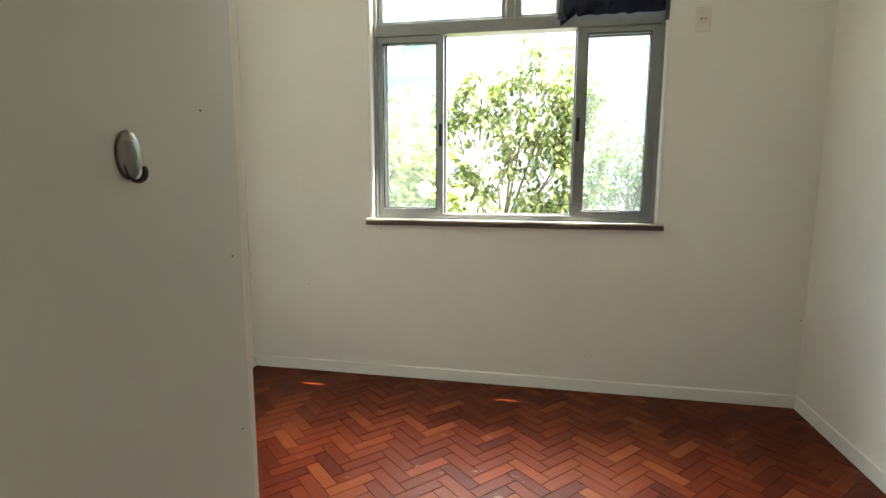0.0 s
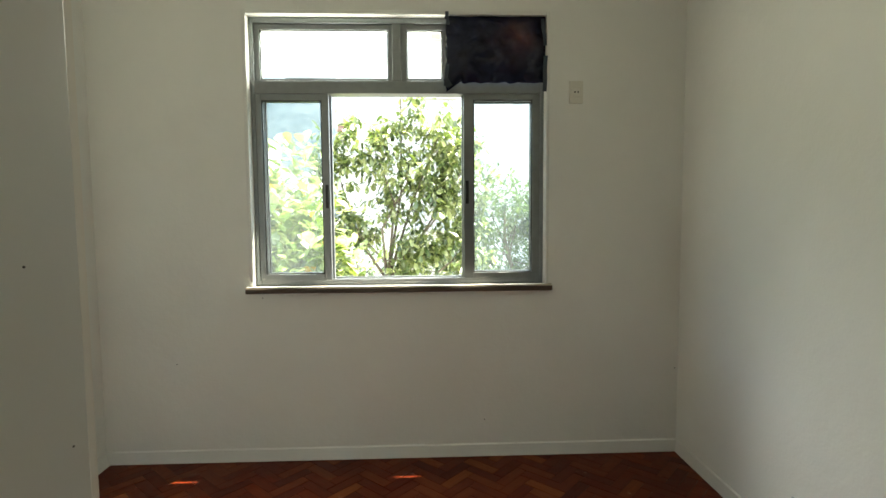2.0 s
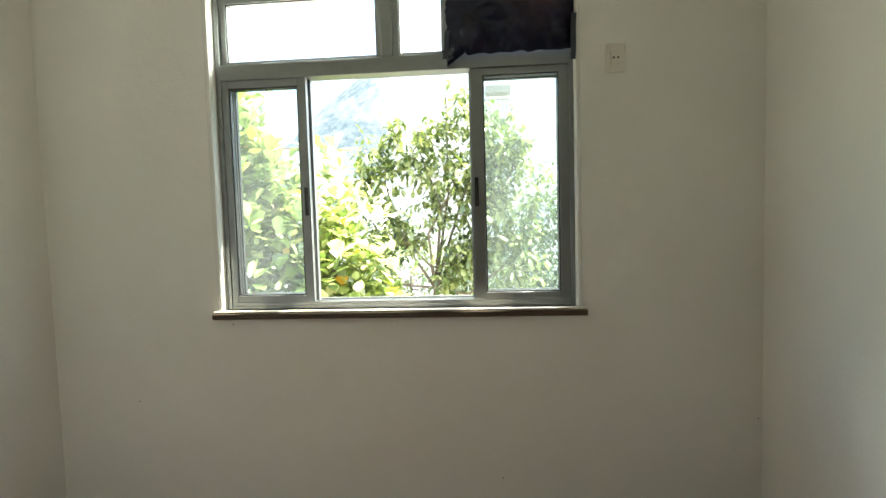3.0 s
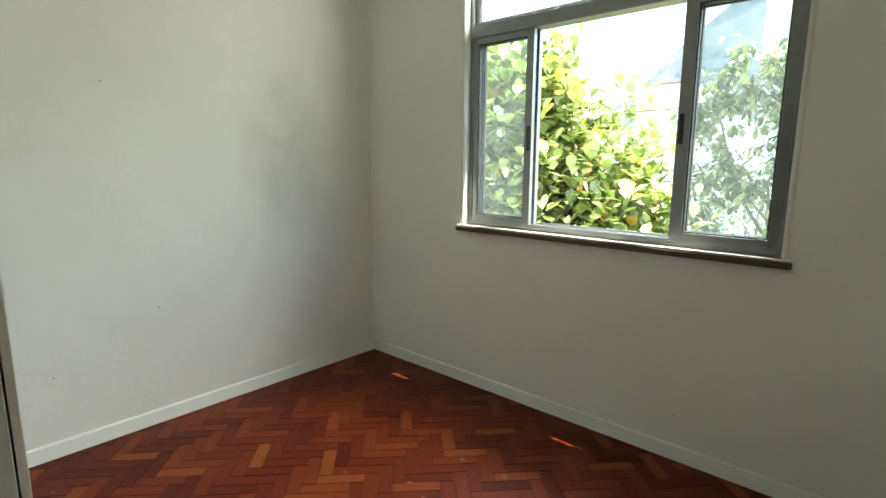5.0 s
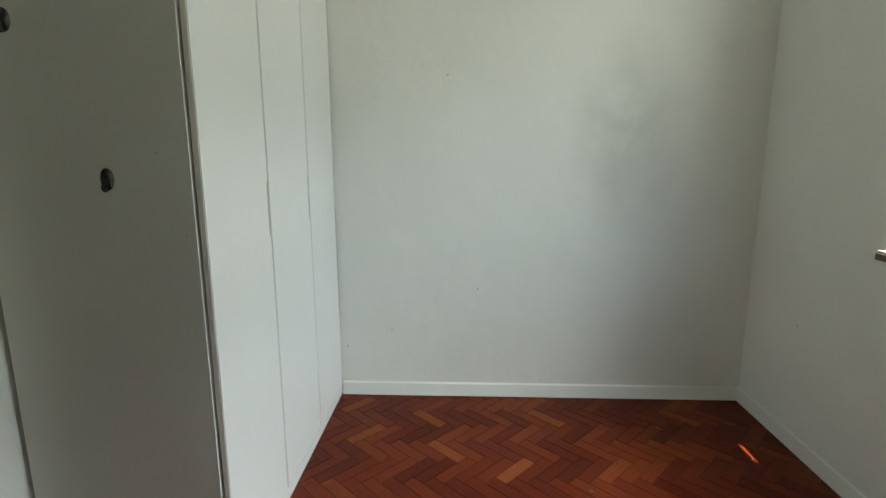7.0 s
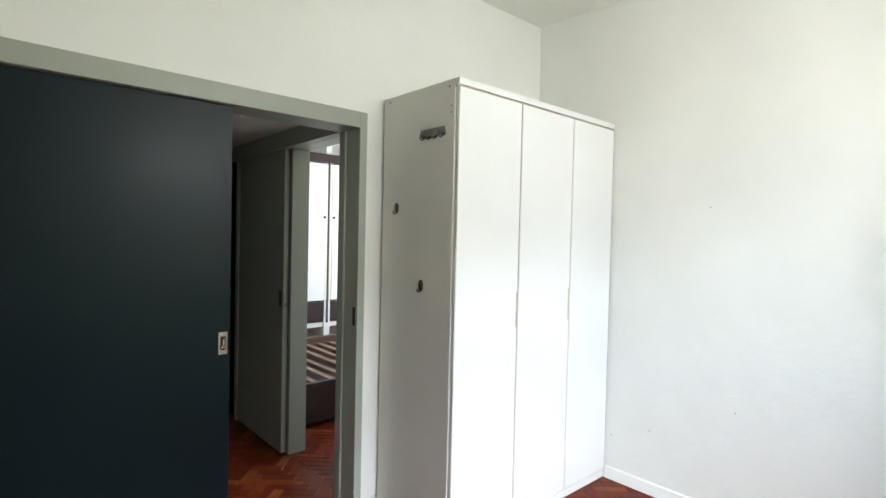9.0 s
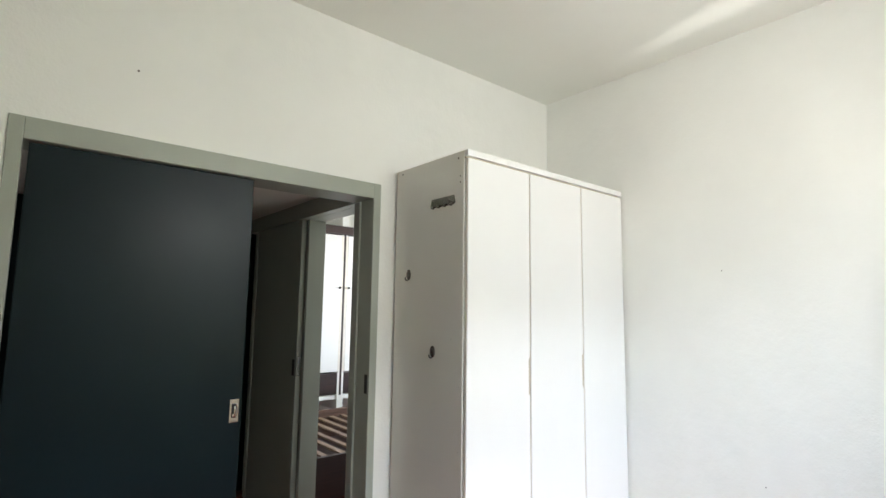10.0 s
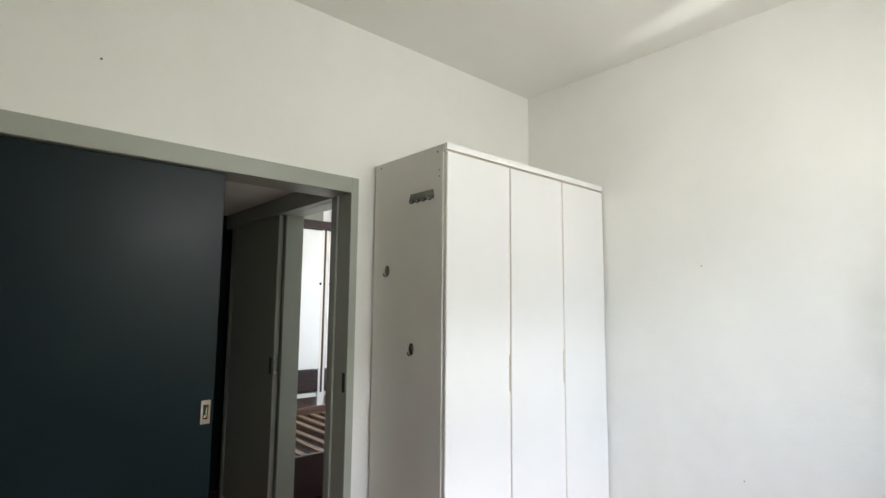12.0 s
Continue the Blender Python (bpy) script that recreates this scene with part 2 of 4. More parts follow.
BLOCK, BLOCKS = parquet("parquet_block", False), parquet("parquet_blocks_joined", True)
JOINT = painted("dark_joint_filler", (0.028, 0.014, 0.009), 0.8, 0.3, 0.5)
BEDWOOD = timber("brown_bed_wood", (0.06, 0.03, 0.02), (0.16, 0.09, 0.06))
SLATWOOD = timber("worn_slat_wood", (0.13, 0.08, 0.05), (0.27, 0.18, 0.12))
# dark wood; also the colour of shade in the next room's gaps and hollows
DARKWOOD_SHADE = timber("dark_wood_and_shade", (0.012, 0.006, 0.005), (0.035, 0.013, 0.01), 0.45)
BARK = painted("grey_brown_bark", (0.17, 0.14, 0.11), 0.9, 0.3, 0.8, 0.2)
BAG = bag_plastic()
TAPE = painted("blue_grey_tape", (0.035, 0.048, 0.065), 0.3, 0.15, 0.2, 0.5)
BRIGHT = metal("bright_chrome", (0.74, 0.69, 0.58), 0.2)
SPECK = painted("dark_speck", (0.13, 0.12, 0.10), 0.7)


# ---- mesh helpers ----
def box(bm, x0, x1, y0, y1, z0, z1, bevel=0.0):
    made = bmesh.ops.create_cube(bm, size=1.0)["verts"]
    for v in made:
        v.co = Vector(((x0 + x1) / 2 + v.co.x * (x1 - x0), (y0 + y1) / 2 + v.co.y * (y1 - y0), (z0 + z1) / 2 + v.co.z * (z1 - z0)))
    if bevel:
        edges = list({e for v in made for e in v.link_edges})
        bmesh.ops.bevel(bm, geom=edges, offset=bevel, segments=2, profile=0.5, affect="EDGES")
    return bm


def boxes(*rows, bevel=0.0):
    bm = bmesh.new()
    for r in rows:
        box(bm, *r, bevel=bevel)
    return bm


def mesh_of(name, bm, material, smooth=False):
    me = bpy.data.meshes.new(name)
    bm.normal_update()
    bm.to_mesh(me)
    bm.free()
    me.materials.append(material)
    if smooth:
        me.polygons.foreach_set("use_smooth", [True] * len(me.polygons))
    return me


def part(name, bm, material, parent=None, label="", smooth=False):
    ob = new(name, mesh_of(name, bm, material, smooth))
    ob.parent = parent
    if parent:
        ob.matrix_parent_inverse = Matrix.Translation(-(parent.matrix_basis.translation + (parent.parent.matrix_basis.translation if parent.parent and parent.type == "EMPTY" else Vector())))
    return tagged(ob, label)


def thing(name, at, label, category, group="", kind=""):
    ob = new(name)
    ob.empty_display_size = 0.1
    ob.location = at
    return tagged(ob, label, category, group, kind)


def tube(bm, points, radii, sides=8):
    """A swept round bar through the points."""
    rings, pts = [], [Vector(p) for p in points]
    for i, p in enumerate(pts):
        d = (pts[min(i + 1, len(pts) - 1)] - pts[max(i - 1, 0)]).normalized()
        a = d.orthogonal().normalized()
        if rings:
            a = (last - d * last.dot(d)).normalized()
        last, b = a, d.cross(a)
        r = radii[i] if isinstance(radii, (list, tuple)) else radii
        rings.append([bm.verts.new(p + (a * math.cos(k * math.tau / sides) + b * math.sin(k * math.tau / sides)) * r) for k in range(sides)])
    for u, v in zip(rings, rings[1:]):
        for k in range(sides):
            bm.faces.new((u[k], u[(k + 1) % sides], v[(k + 1) % sides], v[k]))
    bm.faces.new(list(reversed(rings[0])))
    bm.faces.new(rings[-1])
    return bm


def prism(bm, outline, to3, depth):
    """Extrudes a 2D outline; to3(u, v, w) gives the place, w from 0 to depth."""
    a = [bm.verts.new(to3(u, v, 0)) for u, v in outline]
    b = [bm.verts.new(to3(u, v, depth)) for u, v in outline]
    n = len(a)
    bm.faces.new(a), bm.faces.new(list(reversed(b)))
    for k in range(n):
        bm.faces.new((a[(k + 1) % n], a[k], b[k], b[(k + 1) % n]))
    bmesh.ops.recalc_face_normals(bm, faces=bm.faces)
    return bm


def wall_grid(us, vs, empty, to3, thick):
    """A wall over a grid of cells, open where empty(u, v) at the cell's middle; openings get their reveals."""
    bm = bmesh.new()
    cells = {(i, j) for i in range(len(us) - 1) for j in range(len(vs) - 1) if not empty((us[i] + us[i + 1]) / 2, (vs[j] + vs[j + 1]) / 2)}
    made = {}

    def vert(i, j, w):
        if (i, j, w) not in made:
            made[i, j, w] = bm.verts.new(to3(us[i], vs[j], w * thick))
        return made[i, j, w]
    for i, j in cells:
        for w in (0, 1):
            bm.faces.new([vert(*q, w) for q in ((i, j), (i + 1, j), (i + 1, j + 1), (i, j + 1))])
        for di, dj, a, b in ((-1, 0, (i, j), (i, j + 1)), (1, 0, (i + 1, j), (i + 1, j + 1)), (0, -1, (i, j), (i + 1, j)), (0, 1, (i, j + 1), (i + 1, j + 1))):
            if (i + di, j + dj) not in cells:
                bm.faces.new((vert(*a, 0), vert(*b, 0), vert(*b, 1), vert(*a, 1)))
    bmesh.ops.recalc_face_normals(bm, faces=bm.faces)
    return bm


def structure(name, bm, material, label, category, smooth=False):
    return tagged(part(name, bm, material, None, "", smooth), label, category, kind="structure")


# ---- large structure: the bedroom ----
wx0, wx1, wz0, wz1 = WIN
structure("wall_north", wall_grid([-0.2, wx0, wx1, RX + 0.2], [-0.2, wz0, wz1, 3.4],
          lambda u, v: wx0 < u < wx1 and wz0 < v < wz1, lambda u, v, w: Vector((u, RY + w, v)), 0.16),
          WALL, "white painted plaster wall with the window opening", "wall")
structure("wall_south", wall_grid([0, DOOR[0], DOOR[1], RX], [0, DOOR[2], RZ],
          lambda u, v: DOOR[0] < u < DOOR[1] and v < DOOR[2], lambda u, v, w: Vector((u, -w, v)), 0.18),
          WALL, "white painted plaster wall with the wide doorway", "wall")
structure("wall_west", boxes((-0.2, 0, -0.18, RY, -0.2, RZ)), WALLSMUDGE, "white painted plaster wall with faint grey smudges", "wall")
structure("wall_east", boxes((RX, RX + 0.2, -2.2, RY, -0.2, RZ)), WALL, "plain white painted plaster wall", "wall")
structure("ceiling", boxes((-0.2, RX + 0.2, -0.18, RY, RZ, RZ + 0.2)), CEIL, "plain white painted ceiling", "ceiling")


def skirting(name, x0, x1, y0, y1, inward):
    """Skirting board with a sloped top; inward is the axis sign towards the room."""
    bm = boxes((x0, x1, y0, y1, 0.003, 0.072))
    for v in bm.verts:
        if v.co.z > 0.06:
            if inward[0] == "x" and abs(v.co.x - (x1 if inward[1] > 0 else x0)) < 1e-4:
                v.co.z -= 0.006
                v.co.x += (x0 - v.co.x if inward[1] > 0 else x1 - v.co.x) * 0.55
            if inward[0] == "y" and abs(v.co.y - (y1 if inward[1] > 0 else y0)) < 1e-4:
                v.co.z -= 0.006
                v.co.y += (y0 - v.co.y if inward[1] > 0 else y1 - v.co.y) * 0.55
    structure(name, bm, SKIRT, "low white painted skirting board", "baseboard")


skirting("baseboard_north", 0.0, RX, RY - 0.020, RY, ("y", -1))
skirting("baseboard_west", 0.0, 0.028, WDY + 0.006, RY - 0.020, ("x", 1))
skirting("baseboard_east", RX - 0.016, RX, 0.0, RY - 0.020, ("x", -1))
skirting("baseboard_south_a", 1.375, DOOR[0] - 0.001, 0.0, 0.016, ("y", 1))
skirting("baseboard_south_b", DOOR[1] + 0.001, RX - 0.016, 0.0, 0.016, ("y", 1))

# ---- hall and the room behind ----
HX, HZ = 1.444, 2.215  # hall's west wall face, hall's ceiling
structure("wall_hall_west", wall_grid([-2.0, -0.955, -0.24, -0.18], [0, 2.10, RZ],
          lambda u, v: -0.955 < u < -0.24 and v < 2.10, lambda u, v, w: Vector((HX - w, u, v)), 0.12),
          GREEN, "grey-green painted hall wall with a doorway", "wall")
structure("wall_hall_south", boxes((HX - 0.12, RX, -2.2, -2.0, 0, RZ)), DARK, "near-black end wall of the hall", "wall")
structure("ceiling_hall", boxes((HX, RX, -2.0, -0.18, HZ, HZ + 0.1)), CEIL, "low white hall ceiling in the shade", "ceiling")
structure("wall_back_south", boxes((-1.6, HX - 0.12, -3.9, -3.75, 0, RZ)), WALL, "white wall of the second bedroom", "wall")
# this opening is assumed and out of view, cut to let light in
structure("wall_back_west", wall_grid([-3.75, -2.6, -1.0, -0.18], [0, 0.9, 2.3, RZ],
          lambda u, v: -2.6 < u < -1.0 and 0.9 < v < 2.3, lambda u, v, w: Vector((-1.6 - w, u, v)), 0.15),
          WALL, "white wall of the second bedroom with an assumed, unseen window opening", "wall")
structure("wall_back_north", boxes((-1.6, -0.2, -0.18, 0.0, 0, RZ)), WALL, "white wall closing the second bedroom", "wall")
structure("wall_back_east", boxes((HX - 0.12, HX, -3.75, -2.2, 0, RZ)), WALL, "white wall closing the second bedroom", "wall")
structure("ceiling_back", boxes((-1.6, HX - 0.12, -3.75, -0.18, RZ, RZ + 0.1)), CEIL, "plain ceiling of the second bedroom", "ceiling")

# ---- window ----
window = thing("window_1", (1.66, WY, wz0), "grey aluminium sliding window, open in the middle", "window", kind="structure")


def wpart(name, rows, mat=ALU, parent=window, bevel=0.003, label=""):
    return part(name, boxes(*rows, bevel=bevel), mat, parent, label)


f0, f1 = WY, WY + 0.085
wpart("window_frame", [(wx0, wx0 + 0.023, f0, f1, wz0, wz1)], label="left jamb of dull grey aluminium")
wpart("window_frame", [(wx1 - 0.020, wx1, f0, f1, wz0, wz1)])
wpart("window_frame", [(wx0 + 0.023, wx1 - 0.020, f0, f1, wz1 - 0.03, wz1)])
wpart("track", [(wx0 + 0.023, wx1 - 0.020, f0, f1, wz0, wz0 + 0.016), (wx0 + 0.023, wx1 - 0.020, f0 + 0.004, f0 + 0.008, wz0 + 0.014, wz0 + 0.034),
                (wx0 + 0.023, wx1 - 0.020, f0 + 0.04, f0 + 0.044, wz0 + 0.014, wz0 + 0.034), (wx0 + 0.023, wx1 - 0.020, f0 + 0.079, f0 + 0.083, wz0 + 0.014, wz0 + 0.04)], bevel=0.001)
wpart("transom", [(wx0 + 0.023, wx1 - 0.020, f0 - 0.004, f1, 2.054, 2.124)])
wpart("mullion", [(1.622, 1.672, f0 - 0.002, f1, 2.124, wz1 - 0.03)])
wpart("mullion", [(1.920, 1.945, f0, f1, 2.124, wz1 - 0.03)])


def pane(x0, x1, y, z0, z1, parent):
    p = part("pane", boxes((x0, x1, y - 0.002, y + 0.002, z0, z1)), GLASS, parent, "tinted dusty glass pane")
    p.visible_shadow = False
    return p


def sash(x0, x1, y0, y1, z0, z1, left, right, bottom, top, handle=None):
    """A glazed leaf: four profiles with a rebate, a pane, and the pull where it has one."""
    s = part("sash", boxes((x0, x0 + left, y0, y1, z0, z1), (x1 - right, x1, y0, y1, z0, z1),
                           (x0 + left, x1 - right, y0, y1, z0, z0 + bottom), (x0 + left, x1 - right, y0, y1, z1 - top, z1), bevel=0.002), ALU, window)
    g = 0.006
    part("rebate", boxes((x0 + left, x0 + left + g, y0 + 0.006, y1 - 0.003, z0 + bottom, z1 - top), (x1 - right - g, x1 - right, y0 + 0.006, y1 - 0.003, z0 + bottom, z1 - top),
                         (x0 + left + g, x1 - right - g, y0 + 0.006, y1 - 0.003, z0 + bottom, z0 + bottom + g), (x0 + left + g, x1 - right - g, y0 + 0.006, y1 - 0.003, z1 - top - g, z1 - top)),
         BLACK, s, "black rubber glazing bead")
    pane(x0 + left + g, x1 - right - g, (y0 + y1) / 2, z0 + bottom + g, z1 - top - g, s)
    if handle:
        hx, hz = handle
        part("handle", boxes((hx - 0.009, hx + 0.009, y0 - 0.008, y0 + 0.001, hz - 0.065, hz + 0.065), (hx - 0.005, hx + 0.005, y0 - 0.013, y0 - 0.006, hz - 0.03, hz + 0.03), bevel=0.002), BLACK, s, "small dark recessed pull")


bz = wz0 + 0.022
sash(0.868, 1.266, f0 + 0.006, f0 + 0.036, bz, 2.054, 0.030, 0.040, 0.042, 0.034, (1.250, 1.49))
sash(0.870, 1.276, f0 + 0.046, f0 + 0.076, bz, 2.054, 0.036, 0.05, 0.042, 0.03)
sash(2.015, 2.446, f0 + 0.006, f0 + 0.036, bz, 2.054, 0.055, 0.042, 0.042, 0.028, (2.034, 1.51))
sash(2.007, 2.445, f0 + 0.046, f0 + 0.076, bz, 2.054, 0.064, 0.040, 0.042, 0.034)
for x0, x1 in ((0.868, 1.622), (1.672, 1.920)):
    sash(x0, x1, f0 + 0.015, f0 + 0.05, 2.124, wz1 - 0.03, 0.030, 0.022, 0.012, 0.030)

sill = thing("window_sill", (1.65, RY, 0.97), "pale stone window sill with a worn brown edge", "window sill", kind="structure")
part("slab", boxes((wx0, wx1, RY, RY + 0.16, 0.972, wz0), (0.808, 2.502, RY - 0.024, RY, 0.984, 0.994), bevel=0.003), SILL, sill)
part("edge", boxes((0.805, 2.505, RY - 0.028, RY - 0.001, 0.957, 0.984), bevel=0.004), SILLEDGE, sill, "worn dark brown underside moulding")

# plaster lip round the opening
structure("trim_window", boxes((wx0 - 0.022, wx0, RY - 0.006, RY + 0.01, 0.994, wz1 + 0.02), (wx1, wx1 + 0.018, RY - 0.006, RY + 0.01, 0.994, wz1 + 0.02),
                               (wx0, wx1, RY - 0.006, RY + 0.01, wz1, wz1 + 0.02), bevel=0.004), SKIRT, "raised white plaster lip round the window", "trim")


def bag():
    """Crumpled black film taped over the opening for an air conditioner."""
    bm, nx, nz = bmesh.new(), 84, 60
    x0, x1, z0, z1 = 1.918, 2.470, 2.108, 2.474
    grid = []
    for j in range(nz + 1):
        row = []
        for i in range(nx + 1):
            u, v = i / nx, j / nz
            p = Vector((u * 5, v * 4, 1.3))
            fold = noise.turbulence(p, 4, False, noise_basis="PERLIN_ORIGINAL") * 0.012 + abs(noise.noise(Vector((u * 4 + v * 3, v * 2.5 - u * 2, 4)))) * 0.034 + abs(noise.noise(Vector((u * 12 - v * 7, v * 10 + u * 4, 7)))) * 0.007
            e = min(u, 1 - u, v, 1 - v)
            puff = min(1, e * 7)
            rag = 0.018 * noise.noise(Vector((u * 13, v * 13, 9))) * (1 - puff)
            row.append(bm.verts.new((x0 + u * (x1 - x0) + rag, RY + 0.036 - 0.012 - fold * (0.35 + 0.65 * puff) - 0.012 * puff, z0 + v * (z1 - z0) + rag * 0.7 - (0.05 * max(0, 1 - u / 0.13) * (1 - v) ** 6))))
        grid.append(row)
    for j in range(nz):
        for i in range(nx):
            bm.faces.new((grid[j][i], grid[j][i + 1], grid[j + 1][i + 1], grid[j + 1][i]))
    cover = thing("plastic_cover", (2.2, RY, 2.1), "crumpled black plastic sheet taped over the window corner", "plastic sheet")
    ob = part("sheet", bm, BAG, cover, smooth=True)
    mod = ob.modifiers.new("thickness", "SOLIDIFY")
    mod.thickness, mod.offset = 0.0015, 0
    for x, z, w, h, lean in ((2.458, 2.15, 0.022, 0.19, 0.03), (2.450, 2.37, 0.018, 0.14, -0.12), (1.918, 2.14, 0.020, 0.12, 0.1), (1.925, 2.10, 0.03, 0.05, -0.5), (1.925, 2.44, 0.018, 0.07, -0.1)):
        bm = boxes((-w / 2, w / 2, -0.001, 0.001, -h / 2, h / 2))
        bmesh.ops.subdivide_edges(bm, edges=[e for e in bm.edges if abs(e.verts[0].co.z - e.verts[1].co.z) > h / 2], cuts=6)
        for v in bm.verts:
            v.co.y -= 0.006 * math.sin(v.co.z / h * 7 + x * 9)
        bmesh.ops.transform(bm, matrix=Matrix.Translation((x, RY - 0.012, z)) @ Matrix.Rotation(lean, 4, "Y"), verts=bm.verts)
        part("tape", bm, TAPE, cover, "strip of blue-grey adhesive tape")
    return cover


bag()


def socket_plate(name, m, w, h, mat, label, slots):
    """Wall plate with a raised rim and its sockets; built in x (width), z (height), facing -y."""
    t = thing(name, (0, 0, 0), label, "electrical outlet")
    part("plate", boxes((-w / 2, w / 2, -0.008, 0, -h / 2, h / 2), bevel=0.003), mat, t)
    part("insert", boxes((-w * 0.3, w * 0.3, -0.012, -0.006, -h * 0.22, h * 0.22), bevel=0.003), mat, t)
    for x, z in slots:
        part("slot", boxes((x - 0.004, x + 0.004, -0.0135, -0.010, z - 0.004, z + 0.004), bevel=0.001), BLACK, t)
    t.matrix_basis = m
    return t


socket_plate("wall_socket", pose(2.633, RY, 2.052), 0.076, 0.122, PLASTIC, "ivory plastic wall socket plate high beside the window", [(-0.009, 0), (0.009, 0)])
socket_plate("floor_socket", pose(RX, 1.824, 0.202, 0, 0, -90), 0.078, 0.118, GREYPLATE, "grey plastic outlet plate low on the wall", [(-0.01, 0), (0.01, 0), (0, -0.009)])

# ---- doorway, sliding door ----
door = thing("door_1", (2.25, -0.05, 0), "wide grey-green door frame with a dark sliding panel half open", "door", kind="structure")
IN0, IN1, TOP = 1.519, 3.025, 2.091
part("jamb", boxes((DOOR[0], IN0, -0.18, 0.012, 0, DOOR[2]), bevel=0.003), GREEN, door)
part("jamb", boxes((IN1, DOOR[1], -0.18, 0.012, 0, DOOR[2]), bevel=0.003), GREEN, door)
part("head", boxes((IN0, IN1, -0.18, 0.012, TOP, DOOR[2]), bevel=0.003), GREEN, door)
part("stop", boxes((IN0, IN0 + 0.012, -0.18, -0.12, 0, TOP), bevel=0.002), GREEN, door)
panel = part("panel", boxes((2.168, 3.006, -0.055, -0.02, 0.008, TOP - 0.004), bevel=0.003), DARK, door, "dark slate painted sliding panel")
part("lock_plate", boxes((2.181, 2.221, -0.02, -0.016, 0.972, 1.074), bevel=0.0015), BRIGHT, panel, "chrome recessed lock plate")
# black bar on the plate draws the shade inside the lock recess
bm = bmesh.new()
tube(bm, [(2.201, -0.0165, 0.995), (2.201, -0.0155, 1.055)], 0.011, 12)
part("lock_recess", bm, BLACK, panel)
bm = bmesh.new()
tube(bm, [(2.201, -0.020, 1.005), (2.201, -0.006, 1.005)], 0.010, 14)
box(bm, 2.198, 2.204, -0.011, -0.005, 1.0, 1.045, 0.001)
part("thumb_turn", bm, BRIGHT, panel, "chrome thumb turn", True)
# black plate on the jamb stands for the slot's dark inside
part("strike", boxes((IN0, IN0 + 0.003, -0.03, -0.004, 1.035, 1.135), bevel=0.001), BLACK, door, "black plate drawn for the shaded strike slot in the jamb")

hall_door = thing("door_2", (1.5, -1.4, 0), "grey-green sliding door leaf pushed open in the hall", "door", kind="structure")
leaf = part("leaf", boxes((HX + 0.006, HX + 0.042, -1.80, -0.978, 0.008, 2.098), bevel=0.003), GREEN, hall_door)
part("lock_plate", boxes((HX + 0.042, HX + 0.045, -1.038, -1.003, 1.02, 1.13), bevel=0.001), BLACK, leaf)
part("lock_edge", boxes((HX + 0.014, HX + 0.034, -0.978, -0.975, 1.02, 1.15), bevel=0.0008), CHROME, leaf)
part("jamb", boxes((HX - 0.122, HX + 0.004, -0.970, -0.940, 0, 2.10), bevel=0.003), GREEN, hall_door)
part("fascia", boxes((HX + 0.001, HX + 0.06, -1.98, -0.185, 2.10, HZ - 0.001), bevel=0.003), GREEN, hall_door)
part("end_post", boxes((HX + 0.001, HX + 0.05, -1.845, -1.805, 0, 2.10), bevel=0.003), GREEN, hall_door)

# ---- wardrobe ----
PY = WDY - 0.025  # front of the carcass, behind the overlaid doors
wardrobe = thing("wardrobe", (WX / 2, WDY / 2, 0), "tall white laminate wardrobe with three closed doors", "wardrobe")
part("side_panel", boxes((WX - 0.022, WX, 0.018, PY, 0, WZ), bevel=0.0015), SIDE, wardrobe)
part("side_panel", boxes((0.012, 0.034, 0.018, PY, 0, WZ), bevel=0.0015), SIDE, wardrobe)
part("top", boxes((0.0345, WX - 0.0225, 0.018, PY, WZ - 0.032, WZ - 0.001)), LAMINATE, wardrobe)
part("top_rail", boxes((0.012, WX + 0.001, PY + 0.002, WDY + 0.004, WZ - 0.032, WZ), bevel=0.0015), LAMINATE, wardrobe)
part("edge_strip", boxes((0.034, WX - 0.001, PY + 0.0025, WDY - 0.011, WZ - 0.0415, WZ - 0.0325)), EDGE, wardrobe, "beige board edge above the doors")
part("edge_strip", boxes((0.4452, 0.4528, PY + 0.0003, WDY - 0.011, 0.054, WZ - 0.042)), EDGE, wardrobe, "beige board edge seen in the gap")
part("edge_strip", boxes((0.9102, 0.9178, PY + 0.0003, WDY - 0.011, 0.054, WZ - 0.042)), EDGE, wardrobe, "beige board edge seen in the gap")
part("back_panel", boxes((0.034, WX - 0.022, 0.018, 0.026, 0.05, WZ - 0.032)), EDGE, wardrobe, "brown board back panel")
part("plinth", boxes((0.012, WX, PY + 0.001, WDY - 0.001, 0, 0.046), bevel=0.0015), LAMINATE, wardrobe)
part("divider", boxes((0.432, 0.466, 0.03, PY, 0.05, WZ - 0.032)), EDGE, wardrobe, "beige board edge seen in the gap")
part("divider", boxes((0.897, 0.931, 0.03, PY, 0.05, WZ - 0.032)), EDGE, wardrobe, "beige board edge seen in the gap")


